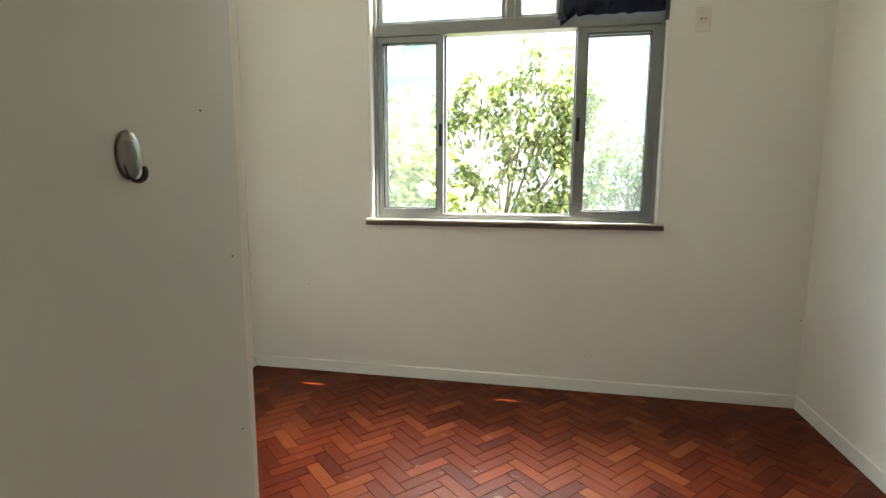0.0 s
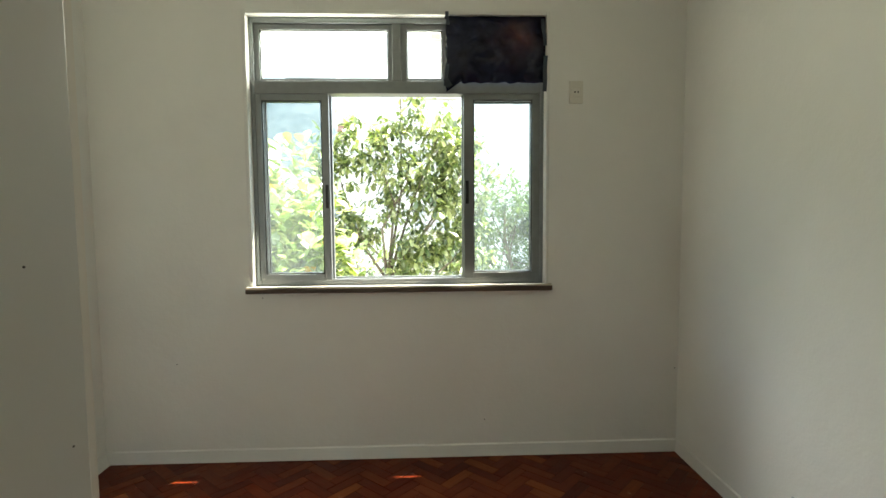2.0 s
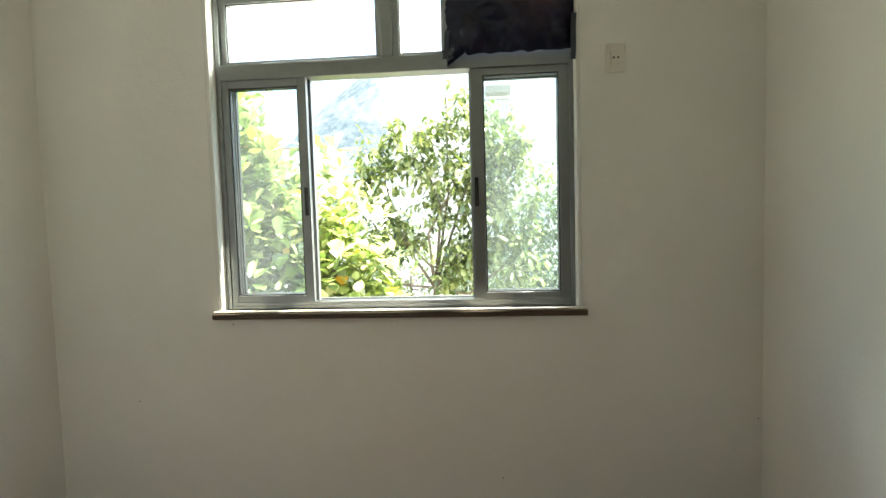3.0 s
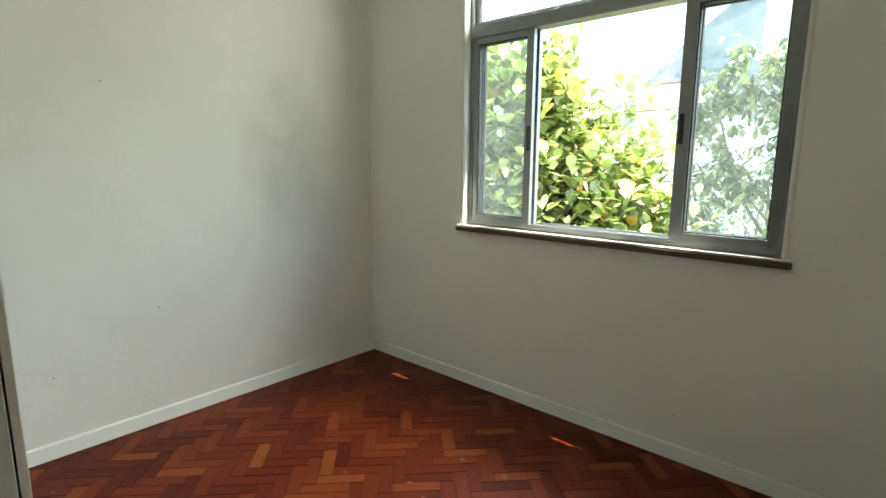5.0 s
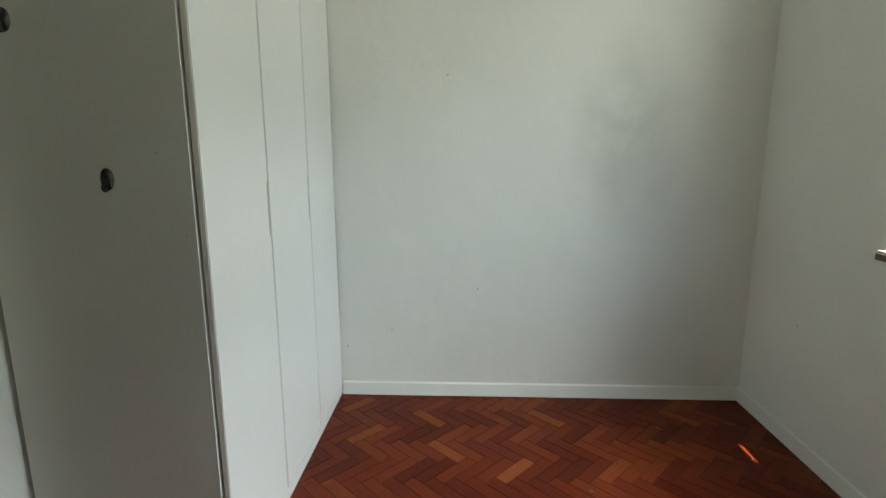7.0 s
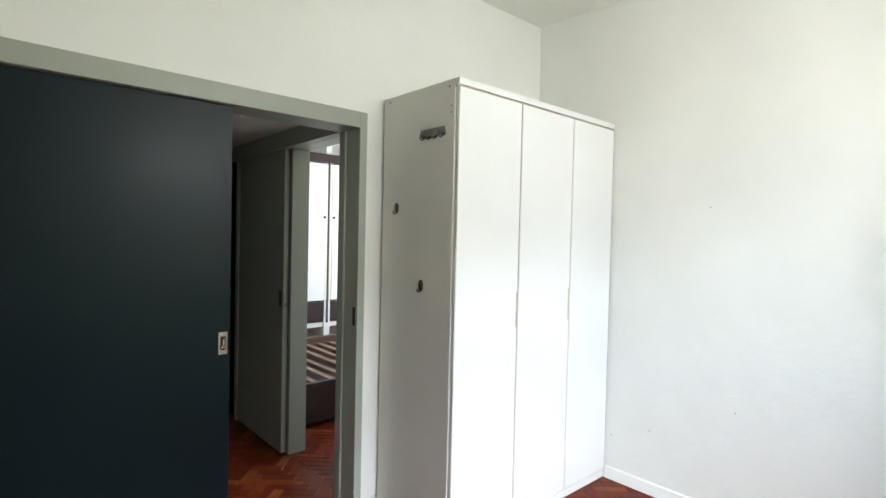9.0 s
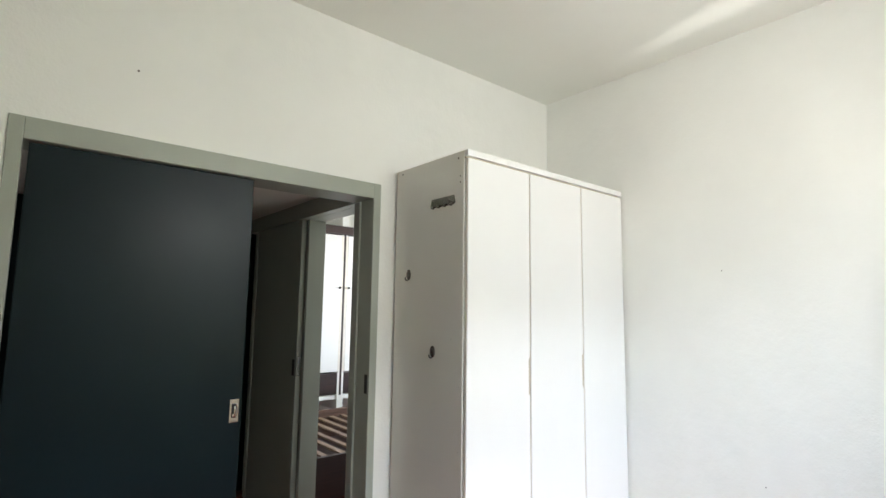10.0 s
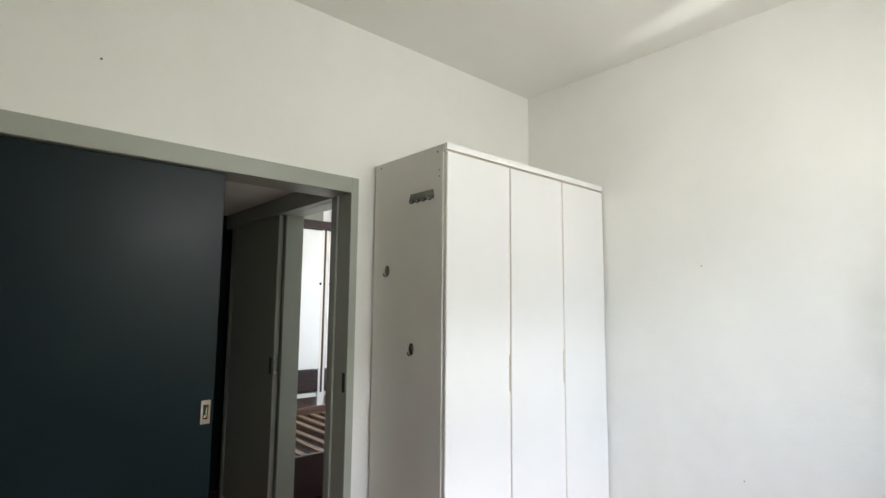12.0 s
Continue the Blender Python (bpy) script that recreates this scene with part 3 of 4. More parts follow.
def wardrobe_door(x0, x1, notch):
    """A flat overlaid door with a long finger notch cut in its edge."""
    z0, z1, d = 0.052, WZ - 0.042, 0.010
    out = [(x0, z0), (x1, z0), (x1, z1), (x0, z1)]
    if notch:
        out = [(x0, z0), (x1, z0), (x1, z1), (x0, z1), (x0, 1.25), (x0 + d, 1.235), (x0 + d, 1.065), (x0, 1.05)]
    bm = prism(bmesh.new(), out, lambda u, v, w: Vector((u, PY + 0.006 + w, v)), WDY - PY - 0.006)
    bmesh.ops.bevel(bm, geom=list(bm.edges), offset=0.0022, segments=2, affect="EDGES")
    leaf = part("door", bm, LAMINATE, wardrobe)
    part("edge_band", boxes((x1 - 0.001, x1 + 0.0006, PY + 0.008, WDY - 0.003, z0 + 0.004, z1 - 0.004)), BAND, leaf, "worn beige board edge")


wardrobe_door(0.9185, WX - 0.006, True)
wardrobe_door(0.4535, 0.9095, True)
wardrobe_door(0.012, 0.4445, False)
for y, z in ((0.072, 2.240), (0.546, 2.232), (0.560, 2.140), (0.561, 2.109), (0.072, 0.042), (0.545, 0.042)):
    part("screw", tube(bmesh.new(), [(WX - 0.002, y, z), (WX + 0.0012, y, z)], 0.0055 if z > 2.2 else 0.004, 10), SPECK, wardrobe)


def hook(y, z):
    """Adhesive hook: oval dished plate and a bent prong, on the wardrobe's side."""
    t = thing("wall_hook", (WX, y, z), "satin chrome oval hook stuck on the wardrobe side", "hook", "hooks on the wardrobe")
    bm = bmesh.new()
    tube(bm, [(WX, y, z), (WX + 0.003, y, z), (WX + 0.0042, y, z), (WX + 0.0044, y, z)], [1, 1, 0.94, 0.4], 28)
    for v in bm.verts:
        v.co.y, v.co.z = y + (v.co.y - y) * 0.0185, z + (v.co.z - z) * 0.029
    part("plate", bm, CHROME, t, smooth=True)
    turn = [radians(a) for a in range(-125, 26, 15)]
    pts = [(WX + 0.002, y, z - 0.0245)] + [(WX + 0.0115 + 0.0115 * math.cos(a), y, z - 0.0185 + 0.012 * math.sin(a)) for a in turn]
    bm = tube(bmesh.new(), pts, [0.0014] + [0.0018 + 0.0012 * math.sin((k + 1) / (len(turn) + 1) * math.pi) for k in range(len(turn))], 12)
    for v in bm.verts:
        v.co.y = y + (v.co.y - y) * 1.6
    part("prong", bm, BLACK, t, "dark bent prong", True)


hook(0.363, 1.277)
hook(0.147, 1.670)

rack = thing("hook_rack", (WX, 0.43, 2.03), "satin metal rack with four small hooks on the wardrobe side", "hook rack")
wave = [(0.330, 2.014), (0.340, 2.052), (0.516, 2.052), (0.525, 2.014)]
for k in range(4):
    c = 0.503 - k * 0.047
    wave += [(c + 0.022, 2.016), (c + 0.010, 2.006), (c - 0.008, 2.006), (c - 0.020, 2.016)]
part("plate", prism(bmesh.new(), wave, lambda u, v, w: Vector((WX + w, u, v)), 0.003), CHROME, rack)
for k in range(4):
    c = 0.503 - k * 0.047
    part("prong", tube(bmesh.new(), [(WX + 0.002, c, 2.014), (WX + 0.010, c, 2.000), (WX + 0.022, c, 2.002), (WX + 0.026, c, 2.014)], [0.004, 0.004, 0.0035, 0.004], 8), CHROME, rack, smooth=True)

# ---- ceiling lamp ----
lamp = thing("ceiling_lamp", (1.60, 1.46, RZ), "square white ceiling lamp with a frosted glass, switched off", "ceiling lamp")
part("base", boxes((1.30, 1.705, 1.215, 1.60, 3.008, RZ), bevel=0.004), SKIRT, lamp)
part("frame", boxes((1.262, 1.748, 1.17, 1.646, 2.990, 3.008), bevel=0.003), SKIRT, lamp)
part("glass", boxes((1.313, 1.692, 1.216, 1.600, 2.969, 2.975), bevel=0.0015), FROSTRIM, lamp, "greenish clear glass border")
part("frosted_field", boxes((1.370, 1.640, 1.276, 1.554, 2.9675, 2.9695), bevel=0.0005), FROST, lamp, "frosted centre of the glass")
for x, y in ((1.368, 1.406), (1.619, 1.408)):
    part("screw", tube(bmesh.new(), [(x, y, 2.990), (x, y, 2.962)], 0.005, 12), BLACK, lamp, "small dark knob")

# ---- nails and holes in the walls ----
def speck(x, y, z, axis, r=0.004):
    d = Vector({"x": (1, 0, 0), "-x": (-1, 0, 0), "y": (0, 1, 0), "-y": (0, -1, 0)}[axis])
    p = Vector((x, y, z))
    tagged(part("nail_hole", tube(bmesh.new(), [p - d * 0.002, p + d * 0.0012], r, 8), SPECK), "small dark filled nail hole in the paint", "nail hole", "nail holes")


for y, z in ((1.207, 1.721), (1.368, 0.615), (0.899, 0.378), (1.723, 0.091), (0.649, 0.280)):
    speck(0, y, z, "x", 0.0032)
for y, z in ((0.501, 1.345), (0.560, 0.832), (0.558, 1.126)):
    speck(WX, y, z, "x", 0.0014)
for x, z in ((0.891, 0.930), (0.408, 0.564), (2.125, 0.212), (3.228, 0.492)):
    speck(x, RY, z, "-y", 0.003)
speck(2.680, 0, 2.462, "y", 0.005)

# ---- second bedroom ----
bed = thing("bed_frame", (0.3, -2.0, 0), "brown wooden bed frame with bare slats", "bed")
part("side_rail", boxes((-0.7, 1.25, -1.34, -1.30, 0.03, 0.35), bevel=0.004), DARKWOOD_SHADE, bed)
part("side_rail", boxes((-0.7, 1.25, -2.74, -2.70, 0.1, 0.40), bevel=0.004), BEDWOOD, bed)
part("end_board", boxes((1.21, 1.25, -2.70, -1.34, 0.1, 0.34), bevel=0.004), DARKWOOD_SHADE, bed)
part("end_board", boxes((-0.7, -0.66, -2.70, -1.34, 0.1, 0.34), bevel=0.004), DARKWOOD_SHADE, bed)
slat_rng = random.Random(8)
for k in range(13):
    x = -0.6 + k * 0.145 + slat_rng.uniform(-0.012, 0.012)
    bm = boxes((x, x + 0.052, -2.70, -1.34, 0.318, 0.334), bevel=0.002)
    bmesh.ops.rotate(bm, cent=(x, -2.0, 0.326), matrix=Matrix.Rotation(radians(slat_rng.gauss(0, 1.0)), 3, "Z"), verts=bm.verts)
    part("slat", bm, SLATWOOD, bed)
# dark panel added to imitate the shade beneath the bed
part("shade_panel", boxes((-0.65, 1.205, -2.69, -1.35, 0.11, 0.125)), DARKWOOD_SHADE, bed, "added dark panel for the shade under the slats")
for x in (-0.68, 1.19):
    for y in (-1.36, -2.72):
        part("leg", boxes((x, x + 0.05, y, y + 0.05, 0, 0.12), bevel=0.003), DARKWOOD_SHADE, bed)

closet = thing("closet", (0.1, -3.3, 0), "white closet with two tall doors and dark knobs", "wardrobe")
part("body", boxes((-1.3, 1.2, -3.75, -3.12, 0.42, 0.47), (-1.3, 1.2, -3.75, -3.12, 2.36, 2.40), (-0.065, 0.015, -3.75, -3.10, 0.30, 2.9), (-1.3, -1.26, -3.75, -3.1, 0, 2.4), (1.16, 1.2, -3.75, -3.1, 0, 2.4), bevel=0.003), SKIRT, closet)
part("door", boxes((0.020, 0.52, -3.11, -3.09, 0.74, 2.35), bevel=0.003), LAMINATE, closet)
part("door", boxes((-0.57, -0.070, -3.11, -3.09, 0.74, 2.35), bevel=0.003), LAMINATE, closet)
for x in (0.004, -0.054):
    part("door_edge", boxes((x - 0.015, x + 0.015, -3.112, -3.094, 0.74, 2.35), bevel=0.002), BAND, closet, "pale unpainted board edge")
# dark strip over the divider draws the gap's shade
part("gap", boxes((-0.0385, -0.0115, -3.1, -3.0985, 0.47, 2.36)), DARKWOOD_SHADE, closet, "dark strip painted for the shaded gap between the doors")
part("cornice", boxes((-1.3, 1.2, -3.16, -3.06, 2.36, 2.46), bevel=0.004), DARKWOOD_SHADE, closet, "dark reddish wooden cornice")
for x in (0.036, -0.086):
    part("knob", tube(bmesh.new(), [(x, -3.09, 1.72), (x, -3.07, 1.72), (x, -3.065, 1.72)], [0.008, 0.016, 0.010], 12), BLACK, closet, smooth=True)
# solid dark blocks put the open space's shade into colour
part("drawer", boxes((0.0, 0.50, -3.4, -3.11, 0.48, 0.72), bevel=0.003), DARKWOOD_SHADE, closet, "solid dark block for the shaded open drawer space")
part("drawer", boxes((-0.55, -0.05, -3.4, -3.11, 0.48, 0.72), bevel=0.003), DARKWOOD_SHADE, closet, "solid dark block for the shaded open drawer space")


# ---- outside ----
GROUND_Z = -7.0
GRASS = painted("dusty_street_ground", (0.20, 0.19, 0.17), 0.9, 0.2, 0.5, 0.2)
FACADE = painted("white_facade_paint", (0.86, 0.85, 0.82), 0.8, 0.06, 0.4, 0.2)
TERRA = painted("terracotta_paint", (0.30, 0.17, 0.115), 0.8, 0.15, 0.4, 0.2)
SLATE = painted("window_dark_glass", (0.62, 0.63, 0.62), 0.15, 0.1, 0.1, 0.5)


def hillside():
    """Woods with paler bare rock, patchy at two sizes; blue distance haze painted into the colours."""
    m, nt, b = shader("hillside_painted_haze")
    p = world_coords(nt)
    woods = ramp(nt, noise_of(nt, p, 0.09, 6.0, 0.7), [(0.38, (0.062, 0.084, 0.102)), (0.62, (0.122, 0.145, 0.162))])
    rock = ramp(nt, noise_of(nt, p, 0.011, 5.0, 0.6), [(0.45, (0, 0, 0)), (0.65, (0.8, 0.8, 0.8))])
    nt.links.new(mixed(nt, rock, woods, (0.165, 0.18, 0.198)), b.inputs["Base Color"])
    b.inputs["Roughness"].default_value = 0.95
    b.inputs["Specular IOR Level"].default_value = 0.0
    return m


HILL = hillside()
structure("ground", boxes((-2500, 2500, -2500, 2500, GROUND_Z - 0.5, GROUND_Z)), GRASS, "pale dusty street level far below", "ground")
structure("outer_wall", boxes((-8, -1.9, RY, RY + 0.16, GROUND_Z, 9), (RX + 0.2, 9, RY, RY + 0.16, GROUND_Z, 9), (-1.9, RX + 0.2, RY, RY + 0.16, 3.4, 9), (-1.9, -0.2, RY, RY + 0.16, -0.2, 3.4), (-1.9, RX + 0.2, RY, RY + 0.16, GROUND_Z, -0.2)),
          FACADE, "outer wall of the building round the window", "wall")
# unseen ledge added to block sun; its notches shape the floor streaks
structure("sun_shaping_ledge", boxes((0.5, 1.235, RY + 0.16, 3.075, 2.56, 2.62), (1.235, 1.470, RY + 0.16, 3.0655, 2.56, 2.62), (1.470, 2.498, RY + 0.16, 3.075, 2.56, 2.62),
                               (2.498, 2.622, RY + 0.16, 3.0655, 2.56, 2.62), (2.622, 2.95, RY + 0.16, 3.075, 2.56, 2.62)), FACADE, "unseen notched ledge added above the window to shape the sun streaks", "trim")
structure("roof_slab", boxes((-0.6, 6, -2.6, RY, 3.4, 3.6)), FACADE, "slab above the flat", "roof")


def ridge():
    """A long hill with a rocky peak, as a rough height field."""
    bm, n, d = bmesh.new(), 90, 9
    rows = []
    for j in range(d):
        row = []
        for i in range(n + 1):
            a = radians(-58 + i * 1.25)
            r = 620 + j * 45
            g = math.degrees(a) + 11.2
            peak = 205 * math.exp(-(g / (11.5 if g < 0 else 5.2)) ** 2) + 45 * math.exp(-((g - 9) / 9) ** 2) + 30
            rough = noise.fractal(Vector((i * 0.16, j * 0.35, 2.0)), 1.0, 2.0, 4) * 13
            h = (peak + rough) * math.sin(min(1, (j + 0.01) / 5) * math.pi / 2) if j < 6 else (peak + rough) * (1 - 0.3 * (j - 5))
            row.append(bm.verts.new((1.7 + r * math.sin(a), r * math.cos(a), GROUND_Z + h)))
        rows.append(row)
    for u, v in zip(rows, rows[1:]):
        for i in range(n):
            bm.faces.new((u[i], u[i + 1], v[i + 1], v[i]))
    bmesh.ops.subdivide_edges(bm, edges=list(bm.edges), cuts=1, use_grid_fill=True, fractal=0.12, seed=3)
    return bm


structure("backdrop_hill", ridge(), HILL, "wooded hill with a rocky peak, blue haze painted in", "hill", True)


def building(x0, x1, y0, y1, z1, storeys, cols, label, balconies, eaves):
    """A plain block with its storeys, windows and ledges; balconies or brown eaves where it has them."""
    b = thing("apartment_building", ((x0 + x1) / 2, y0, GROUND_Z), label, "building")
    part("wall", boxes((x0, x1, y0, y1, GROUND_Z, z1)), FACADE, b)
    part("parapet", boxes((x0 - 0.2, x1 + 0.2, y0 - 0.2, y0 + 0.15, z1, z1 + 0.5), bevel=0.03), TERRA if eaves else FACADE, b)
    sh, cw = (z1 - GROUND_Z) / storeys, (x1 - x0) / cols
    for s in range(storeys):
        z = GROUND_Z + s * sh + sh * 0.35
        if eaves and s % 3 == 0:
            part("eave", boxes((x0 - 0.25, x1 + 0.25, y0 - 0.9, y0, z + sh * 0.55, z + sh * 0.55 + 0.35), bevel=0.02), TERRA, b, "narrow brown eave")
        for c in range(cols):
            x = x0 + (c + 0.5) * cw
            w = part("window", boxes((x - cw * 0.2, x + cw * 0.2, y0 - 0.06, y0 + 0.02, z, z + sh * 0.42)), FACADE, b)
            part("pane", boxes((x - cw * 0.16, x + cw * 0.16, y0 - 0.075, y0 - 0.05, z + 0.06, z + sh * 0.42 - 0.06)), SLATE, w)
            part("ledge", boxes((x - cw * 0.28, x + cw * 0.28, y0 - 0.14, y0 + 0.01, z - 0.1, z - 0.002)), FACADE, w)
        if balconies:
            xb = x0 + cw * 2.45 + 0.3
            bal = part("balcony", boxes((xb, xb + cw, y0 - 1.1, y0, z - 0.25, z - 0.12)), FACADE, b)
            bm = boxes((xb, xb + cw, y0 - 1.1, y0 - 1.04, z + 0.68, z + 0.76))
            for k in range(9):
                xx = xb + 0.03 + k * (cw - 0.06) / 8
                box(bm, xx - 0.02, xx + 0.02, y0 - 1.09, y0 - 1.05, z - 0.12, z + 0.7)
            part("railing", bm, RAIL, bal, "thin grey railing")
            part("canopy", boxes((xb + 0.5, xb + cw, y0 - 0.9, y0, z + 1.15, z + 1.55), bevel=0.03), RAIL, bal, "beige beam over the balcony")
    if balconies:
        # brown tiled awning over a small window at the side of the block
        part("awning", prism(bmesh.new(), [(0, 0), (-0.55, -0.55), (0, -0.55)], lambda u, v, w: Vector((x0 + 0.05 + w, y0 + u, 6.55 + v)), 0.55), TERRA, b, "small brown awning")
        part("side_window", boxes((x0 + 0.05, x0 + 0.5, y0 - 0.05, y0, 5.35, 5.95), bevel=0.01), SHUTTER, b, "grey shuttered window")
    return b


RAIL = painted("beige_grey_railing", (0.34, 0.31, 0.25), 0.6, 0.1, 0.2)
SHUTTER = painted("grey_shutter", (0.30, 0.28, 0.26), 0.6, 0.15, 0.2)
building(-3.1, 12.0, 30, 38, 12.2, 6, 8, "white apartment building with balconies and a small awning", True, False)
building(-57.0, -43.0, 150, 165, 22.5, 9, 5, "pale building with narrow brown eaves", False, True)
building(-16.5, -10.0, 60, 68, 5.6, 4, 3, "low pale building behind the trees", False, False)


def leaves(rng, centres, per, size, spread, droop, wide):
    """Many single leaves in rosettes round the tips: each a folded six-cornered blade."""
    verts, faces = [], []
    for c in centres:
        tilt = rng.normal(0, 0.35, 2)
        n = max(2, int(rng.normal(per, per * 0.25)))
        base = rng.uniform(0, math.tau)
        for k in range(n):
            a = base + k * math.tau / n + rng.normal(0, 0.25)
            el = rng.normal(droop, 0.5)
            out = np.array((math.cos(a) * math.cos(el), math.sin(a) * math.cos(el), math.sin(el) + tilt[0] * math.cos(a) + tilt[1] * math.sin(a)))
            out /= np.linalg.norm(out)
            side = np.cross(out, (0, 0, 1.0))
            side /= max(1e-6, np.linalg.norm(side))
            up = np.cross(side, out)
            L = size * rng.uniform(0.55, 1.2)
            W = L * wide * rng.uniform(0.85, 1.15)
            p = c + out * spread * rng.uniform(0.15, 0.5) + rng.normal(0, spread * 0.12, 3)
            i = len(verts)
            verts += [p, p + out * L * 0.45 + side * W * 0.42 + up * L * 0.05, p + out * L * 0.78 + side * W * 0.46 + up * L * 0.03, p + out * L - up * L * 0.06,
                      p + out * L * 0.78 - side * W * 0.46 + up * L * 0.03, p + out * L * 0.45 - side * W * 0.42 + up * L * 0.05, p + out * L * 0.6]
            faces += [(i, i + 1, i + 2, i + 6), (i + 6, i + 2, i + 3), (i + 6, i + 3, i + 4), (i, i + 6, i + 4, i + 5)]
    return verts, faces


def tree(seed, foot, crowns, tips, per, size, spread, droop, wide, mat, label, trunk_r, hollow, clump=1, twigs=16):
    """A tapered trunk with limbs to each lobe of the crown, twigs, and leaves at the tips."""
    rng = np.random.default_rng(seed)
    foot = Vector(foot)
    t = thing("tree", foot, label, "tree")
    centres = []
    total = sum(r[0] * r[1] * r[2] for _, r in crowns)
    for c, r in crowns:
        n = int(tips * r[0] * r[1] * r[2] / total)
        m, n = n, max(3, n // clump)
        d = rng.normal(0, 1, (n, 3))
        d /= np.linalg.norm(d, axis=1)[:, None]
        d *= rng.uniform(hollow, 1.0, (n, 1)) ** 0.6 * rng.uniform(0.82, 1.08, (n, 1))
        boughs = np.array(c) + d * np.array(r)
        if clump > 1:
            boughs = boughs[rng.integers(0, n, m)] + rng.normal(0, 0.15, (m, 3)) * (1.0, 1.0, 1.25)
        centres.append(boughs)
    centres = np.concatenate(centres)
    fork = foot.lerp(Vector(crowns[0][0]), 0.62)
    fork.z = max(fork.z, foot.z + 0.55 * (crowns[0][0][2] - foot.z))
    mid = foot.lerp(fork, 0.5) + Vector((0.12, 0.08, 0))
    part("trunk", tube(bmesh.new(), [foot, mid, fork], [trunk_r * 1.25, trunk_r, trunk_r * 0.75], 10), BARK, t, smooth=True)
    for c, r in crowns:
        c = Vector(c)
        bend = fork.lerp(c, 0.5) + Vector(rng.normal(0, 0.18, 3))
        limb = part("limb", tube(bmesh.new(), [fork, bend, c, c + Vector((0, 0, r[2] * 0.55))], [trunk_r * 0.6, trunk_r * 0.42, trunk_r * 0.28, trunk_r * 0.1], 8), BARK, t, smooth=True)
        bm = bmesh.new()
        for k in range(twigs):
            d = Vector(rng.normal(0, 1, 3)).normalized()
            e = c + Vector((d.x * r[0], d.y * r[1], d.z * r[2])) * 0.9
            s = bend.lerp(c, rng.uniform(0.2, 1))
            tube(bm, [s, s.lerp(e, 0.5) + Vector(rng.normal(0, 0.12, 3)), e], [trunk_r * 0.12, trunk_r * 0.07, trunk_r * 0.025], 5)
        part("twig_spray", bm, BARK, limb, smooth=True)
    v, f = leaves(rng, centres, per, size, spread, droop, wide)
    me = bpy.data.meshes.new("crown")
    me.from_pydata([tuple(p) for p in v], [], f)
    me.materials.append(mat)
    ob = new("crown", me)
    ob.parent = t
    ob.matrix_parent_inverse = Matrix.Translation(-foot)
    tagged(ob, "crown of many separate leaves")
    return t


ALMOND = foliage("almond_tree_leaf", (0.060, 0.100, 0.026), (0.195, 0.255, 0.075), (0.46, 0.48, 0.24), (0.52, 0.29, 0.03))
MANGO = foliage("dark_drooping_leaf", (0.040, 0.070, 0.018), (0.140, 0.185, 0.050), (0.38, 0.41, 0.19))
FAR = foliage("far_tree_leaf", (0.05, 0.085, 0.03), (0.10, 0.15, 0.055), (0.19, 0.24, 0.10))
tree(11, (-2.6, 8.6, GROUND_Z), [((-1.9, 7.3, 1.2), (1.5, 1.3, 1.9)), ((-1.2, 7.2, 1.75), (0.6, 0.8, 1.2)), ((-3.7, 7.9, 1.2), (1.7, 1.5, 2.3)), ((-0.75, 7.2, 0.85), (1.2, 1.1, 1.65)), ((0.0, 7.4, 0.5), (0.75, 0.8, 1.4)), ((0.5, 7.3, -0.3), (0.5, 0.7, 0.95)), ((-1.4, 6.9, -1.4), (2.3, 1.3, 1.9)), ((-5.6, 7.6, 1.0), (1.8, 1.6, 2.2)), ((-7.2, 6.6, 0.8), (1.8, 1.6, 2.0))],
     7200, 8, 0.220, 0.19, 0.42, 0.64, ALMOND, "broad tree with large bright green leaves outside", 0.16, 0.55, 4, 8)
tree(23, (0.3, 12.6, GROUND_Z), [((1.27, 12.3, 3.85), (0.45, 0.5, 0.75)), ((0.6, 12.3, 3.0), (0.72, 0.6, 0.85)), ((2.2, 12.4, 3.3), (0.68, 0.6, 0.75)), ((-0.2, 12.4, 2.2), (0.85, 0.7, 0.95)), ((2.75, 12.4, 2.4), (0.75, 0.7, 1.15)), ((2.3, 12.2, 1.5), (0.7, 0.6, 0.8)),
                               ((1.4, 12.3, 2.1), (1.0, 0.8, 1.0)), ((0.2, 12.4, 0.9), (0.9, 0.8, 0.7)), ((1.6, 12.3, 0.4), (0.9, 0.9, 0.8)), ((2.7, 12.3, 0.4), (0.7, 0.8, 1.0)), ((-0.6, 12.4, -0.1), (0.8, 0.8, 0.9))],
     1330, 7, 0.222, 0.20, -0.55, 0.47, MANGO, "open tree with dark drooping leaves outside", 0.065, 0.25, 7, 5)
tree(37, (5.6, 17.5, GROUND_Z), [((4.5, 17, 0.5), (1.5, 1.4, 2.45)), ((6.2, 17.6, 0.4), (1.7, 1.6, 2.4)), ((3.3, 17.2, -0.3), (1.0, 1.0, 1.8))],
     1900, 8, 0.19, 0.22, -0.1, 0.5, FAR, "dense round tree further off outside", 0.2, 0.6, 4)
tree(41, (-0.5, 22.0, GROUND_Z), [((-1.0, 21.5, -1.4), (3.0, 1.8, 1.8)), ((3.2, 22, -1.6), (2.6, 1.8, 1.7))],
     900, 8, 0.22, 0.3, -0.1, 0.5, FAR, "low trees along the street outside", 0.18, 0.6)


# ---- parquet floor, herringbone ----
floor = structure("floor", boxes((0, RX, -0.18, RY, -0.2, -0.003)), JOINT, "reddish brown herringbone parquet floor, worn and varnished", "floor")
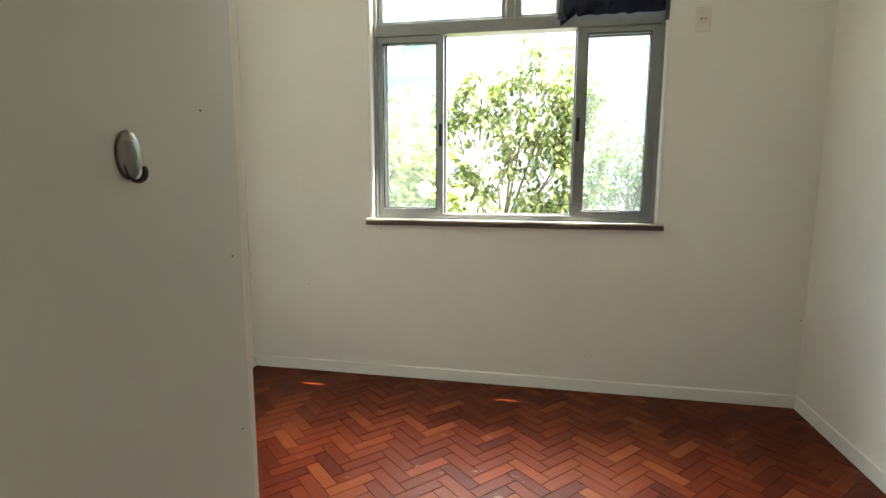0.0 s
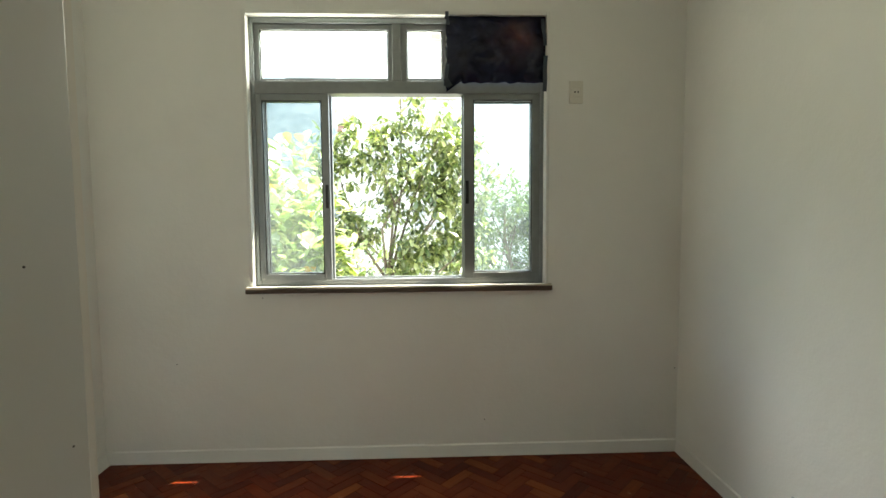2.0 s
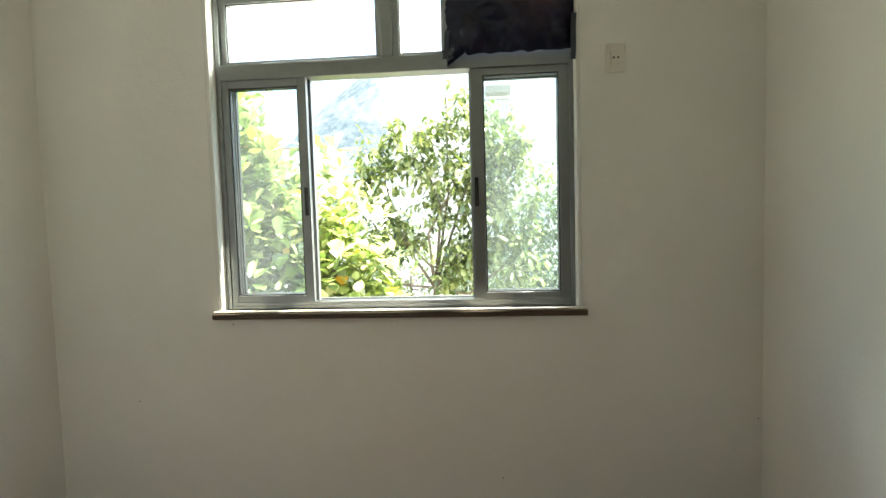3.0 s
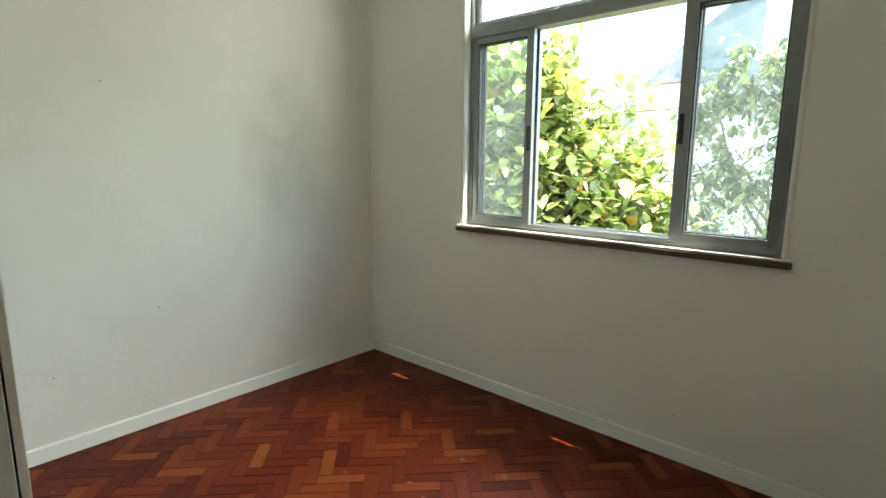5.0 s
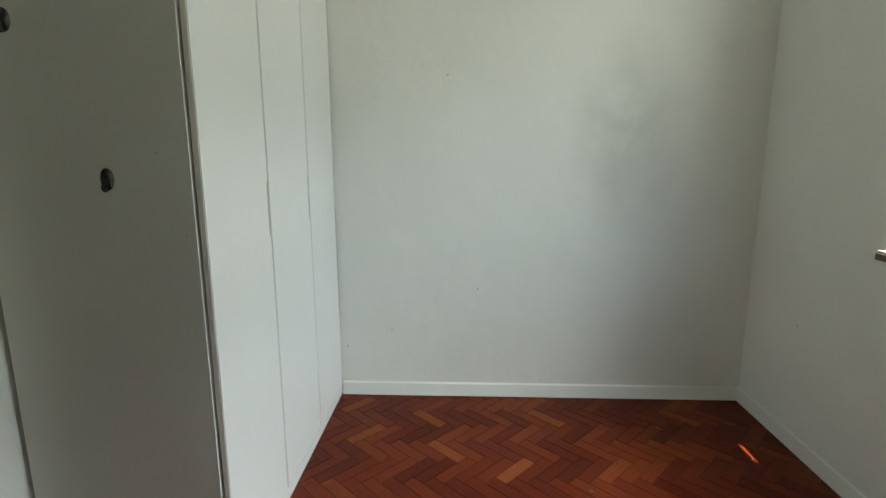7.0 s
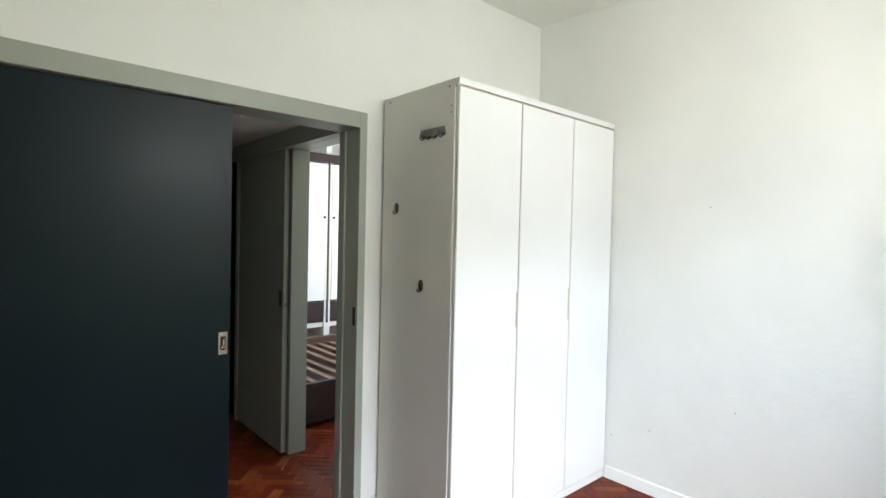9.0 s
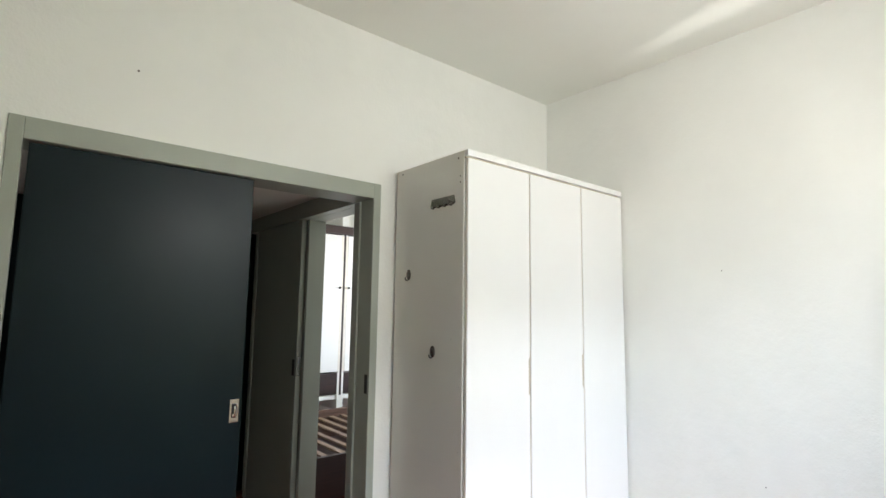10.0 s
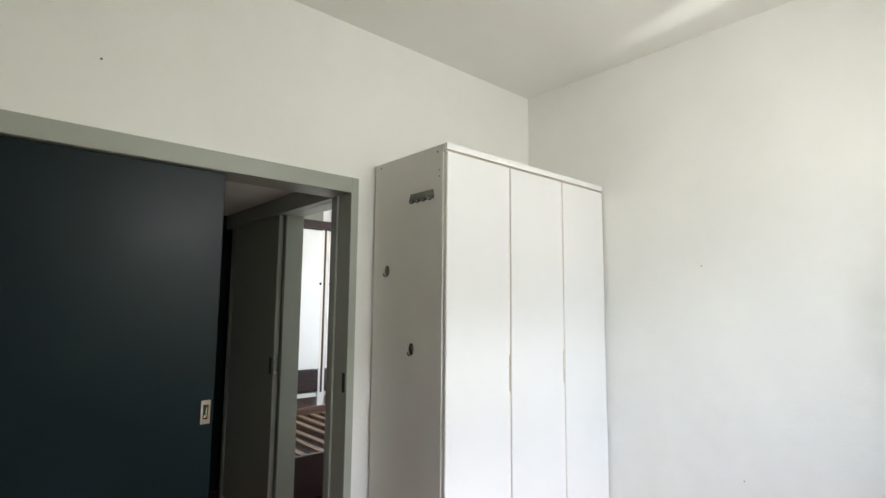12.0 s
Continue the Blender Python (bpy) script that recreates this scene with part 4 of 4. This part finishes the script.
hall_floor = structure("floor_hall", boxes((-1.6, HX, -3.75, -0.18, -0.2, -0.003), (HX, RX, -2.0, -0.18, -0.2, -0.003)), JOINT, "reddish brown parquet floor of the hall and the next room", "floor")
BL, BW = 0.204, 0.0605
N3 = BL / BW
TURN = radians(47)
ORIGIN = Vector((1.626, 2.10))


def clip(poly, x0, x1, y0, y1):
    for axis, lim, sign in ((0, x0, 1), (0, x1, -1), (1, y0, 1), (1, y1, -1)):
        out = []
        for a, b in zip(poly, poly[1:] + poly[:1]):
            da, db = (a[axis] - lim) * sign, (b[axis] - lim) * sign
            if da >= 0:
                out.append(a)
            if (da < 0) != (db < 0):
                k = da / (da - db)
                out.append((a[0] + (b[0] - a[0]) * k, a[1] + (b[1] - a[1]) * k))
        poly = out
        if not poly:
            return []
    return poly


def block_rows():
    """Centre and turn of every block round the floor."""
    c, s = math.cos(TURN), math.sin(TURN)
    for k in range(-76, 77):
        for q in range(-26, 27):
            for kind in (0, 1):
                ou, ov = k + q * N3, k - q * N3
                if kind == 0:
                    u, v = ou + N3 / 2, ov + 0.5
                else:
                    u, v = ou + N3 + 0.5, ov + 1 - N3 / 2
                u, v = u * BW, v * BW
                yield Vector((ORIGIN.x + u * c - v * s, ORIGIN.y + u * s + v * c)), TURN + kind * math.pi / 2


def block_outline(p, a, gap=0.0013):
    c, s = math.cos(a), math.sin(a)
    hl, hw = BL / 2 - gap, BW / 2 - gap
    return [(p.x + x * c - y * s, p.y + x * s + y * c) for x, y in ((-hl, -hw), (hl, -hw), (hl, hw), (-hl, hw))]


def slab(bm, poly, z):
    """A block: chamfered top and sides down to the bed."""
    cx, cy = sum(p[0] for p in poly) / len(poly), sum(p[1] for p in poly) / len(poly)
    low = [bm.verts.new((x, y, -0.0025)) for x, y in poly]
    edge = [bm.verts.new((x, y, z - 0.0008)) for x, y in poly]
    top = []
    for x, y in poly:
        d = math.hypot(x - cx, y - cy)
        k = max(0.0, 1 - 0.0012 / max(d, 0.002))
        top.append(bm.verts.new((cx + (x - cx) * k, cy + (y - cy) * k, z)))
    n = len(poly)
    bm.faces.new(top)
    for i in range(n):
        j = (i + 1) % n
        bm.faces.new((edge[i], edge[j], top[j], top[i]))
        bm.faces.new((low[i], low[j], edge[j], edge[i]))


whole = bmesh.new()
slab(whole, block_outline(Vector((0, 0)), 0.0), 0.0)
block_mesh = mesh_of("block", whole, BLOCK)
rest, hall_rest = bmesh.new(), bmesh.new()
rng = random.Random(5)
single = []
for p, a in block_rows():
    if not (-1.7 < p.x < RX + 0.2 and -3.9 < p.y < RY + 0.2):
        continue
    outline = block_outline(p, a)
    inside = all(0.0 < x < RX and 0.0 < y < RY for x, y in outline)
    if inside and p.y > 0.95 and 0.25 < p.x < 3.0 and len(single) < 330 and (p.y > 1.45 or p.x < 1.6):
        single.append((p, a))
        continue
    for area, target in (((0.0, RX, -0.18, RY), rest), ((-1.6, HX, -3.75, -0.182), hall_rest), ((HX, RX, -2.0, -0.182), hall_rest)):
        poly = clip(outline, *area)
        if len(poly) > 2:
            slab(target, poly, rng.uniform(-0.0007, 0.0003))
for p, a in single:
    b = new("block", block_mesh)
    b.parent = floor
    b.matrix_basis = Matrix.Translation((p.x, p.y, rng.uniform(-0.0006, 0.0003))) @ Matrix.Rotation(a + math.pi * (rng.random() < 0.5), 4, "Z") @ Matrix.Rotation(radians(rng.gauss(0, 0.22)), 4, "X") @ Matrix.Rotation(radians(rng.gauss(0, 0.08)), 4, "Y")
tagged(part("blocks", rest, BLOCKS, floor), kind="stuff")
tagged(part("blocks", hall_rest, BLOCKS, hall_floor), kind="stuff")
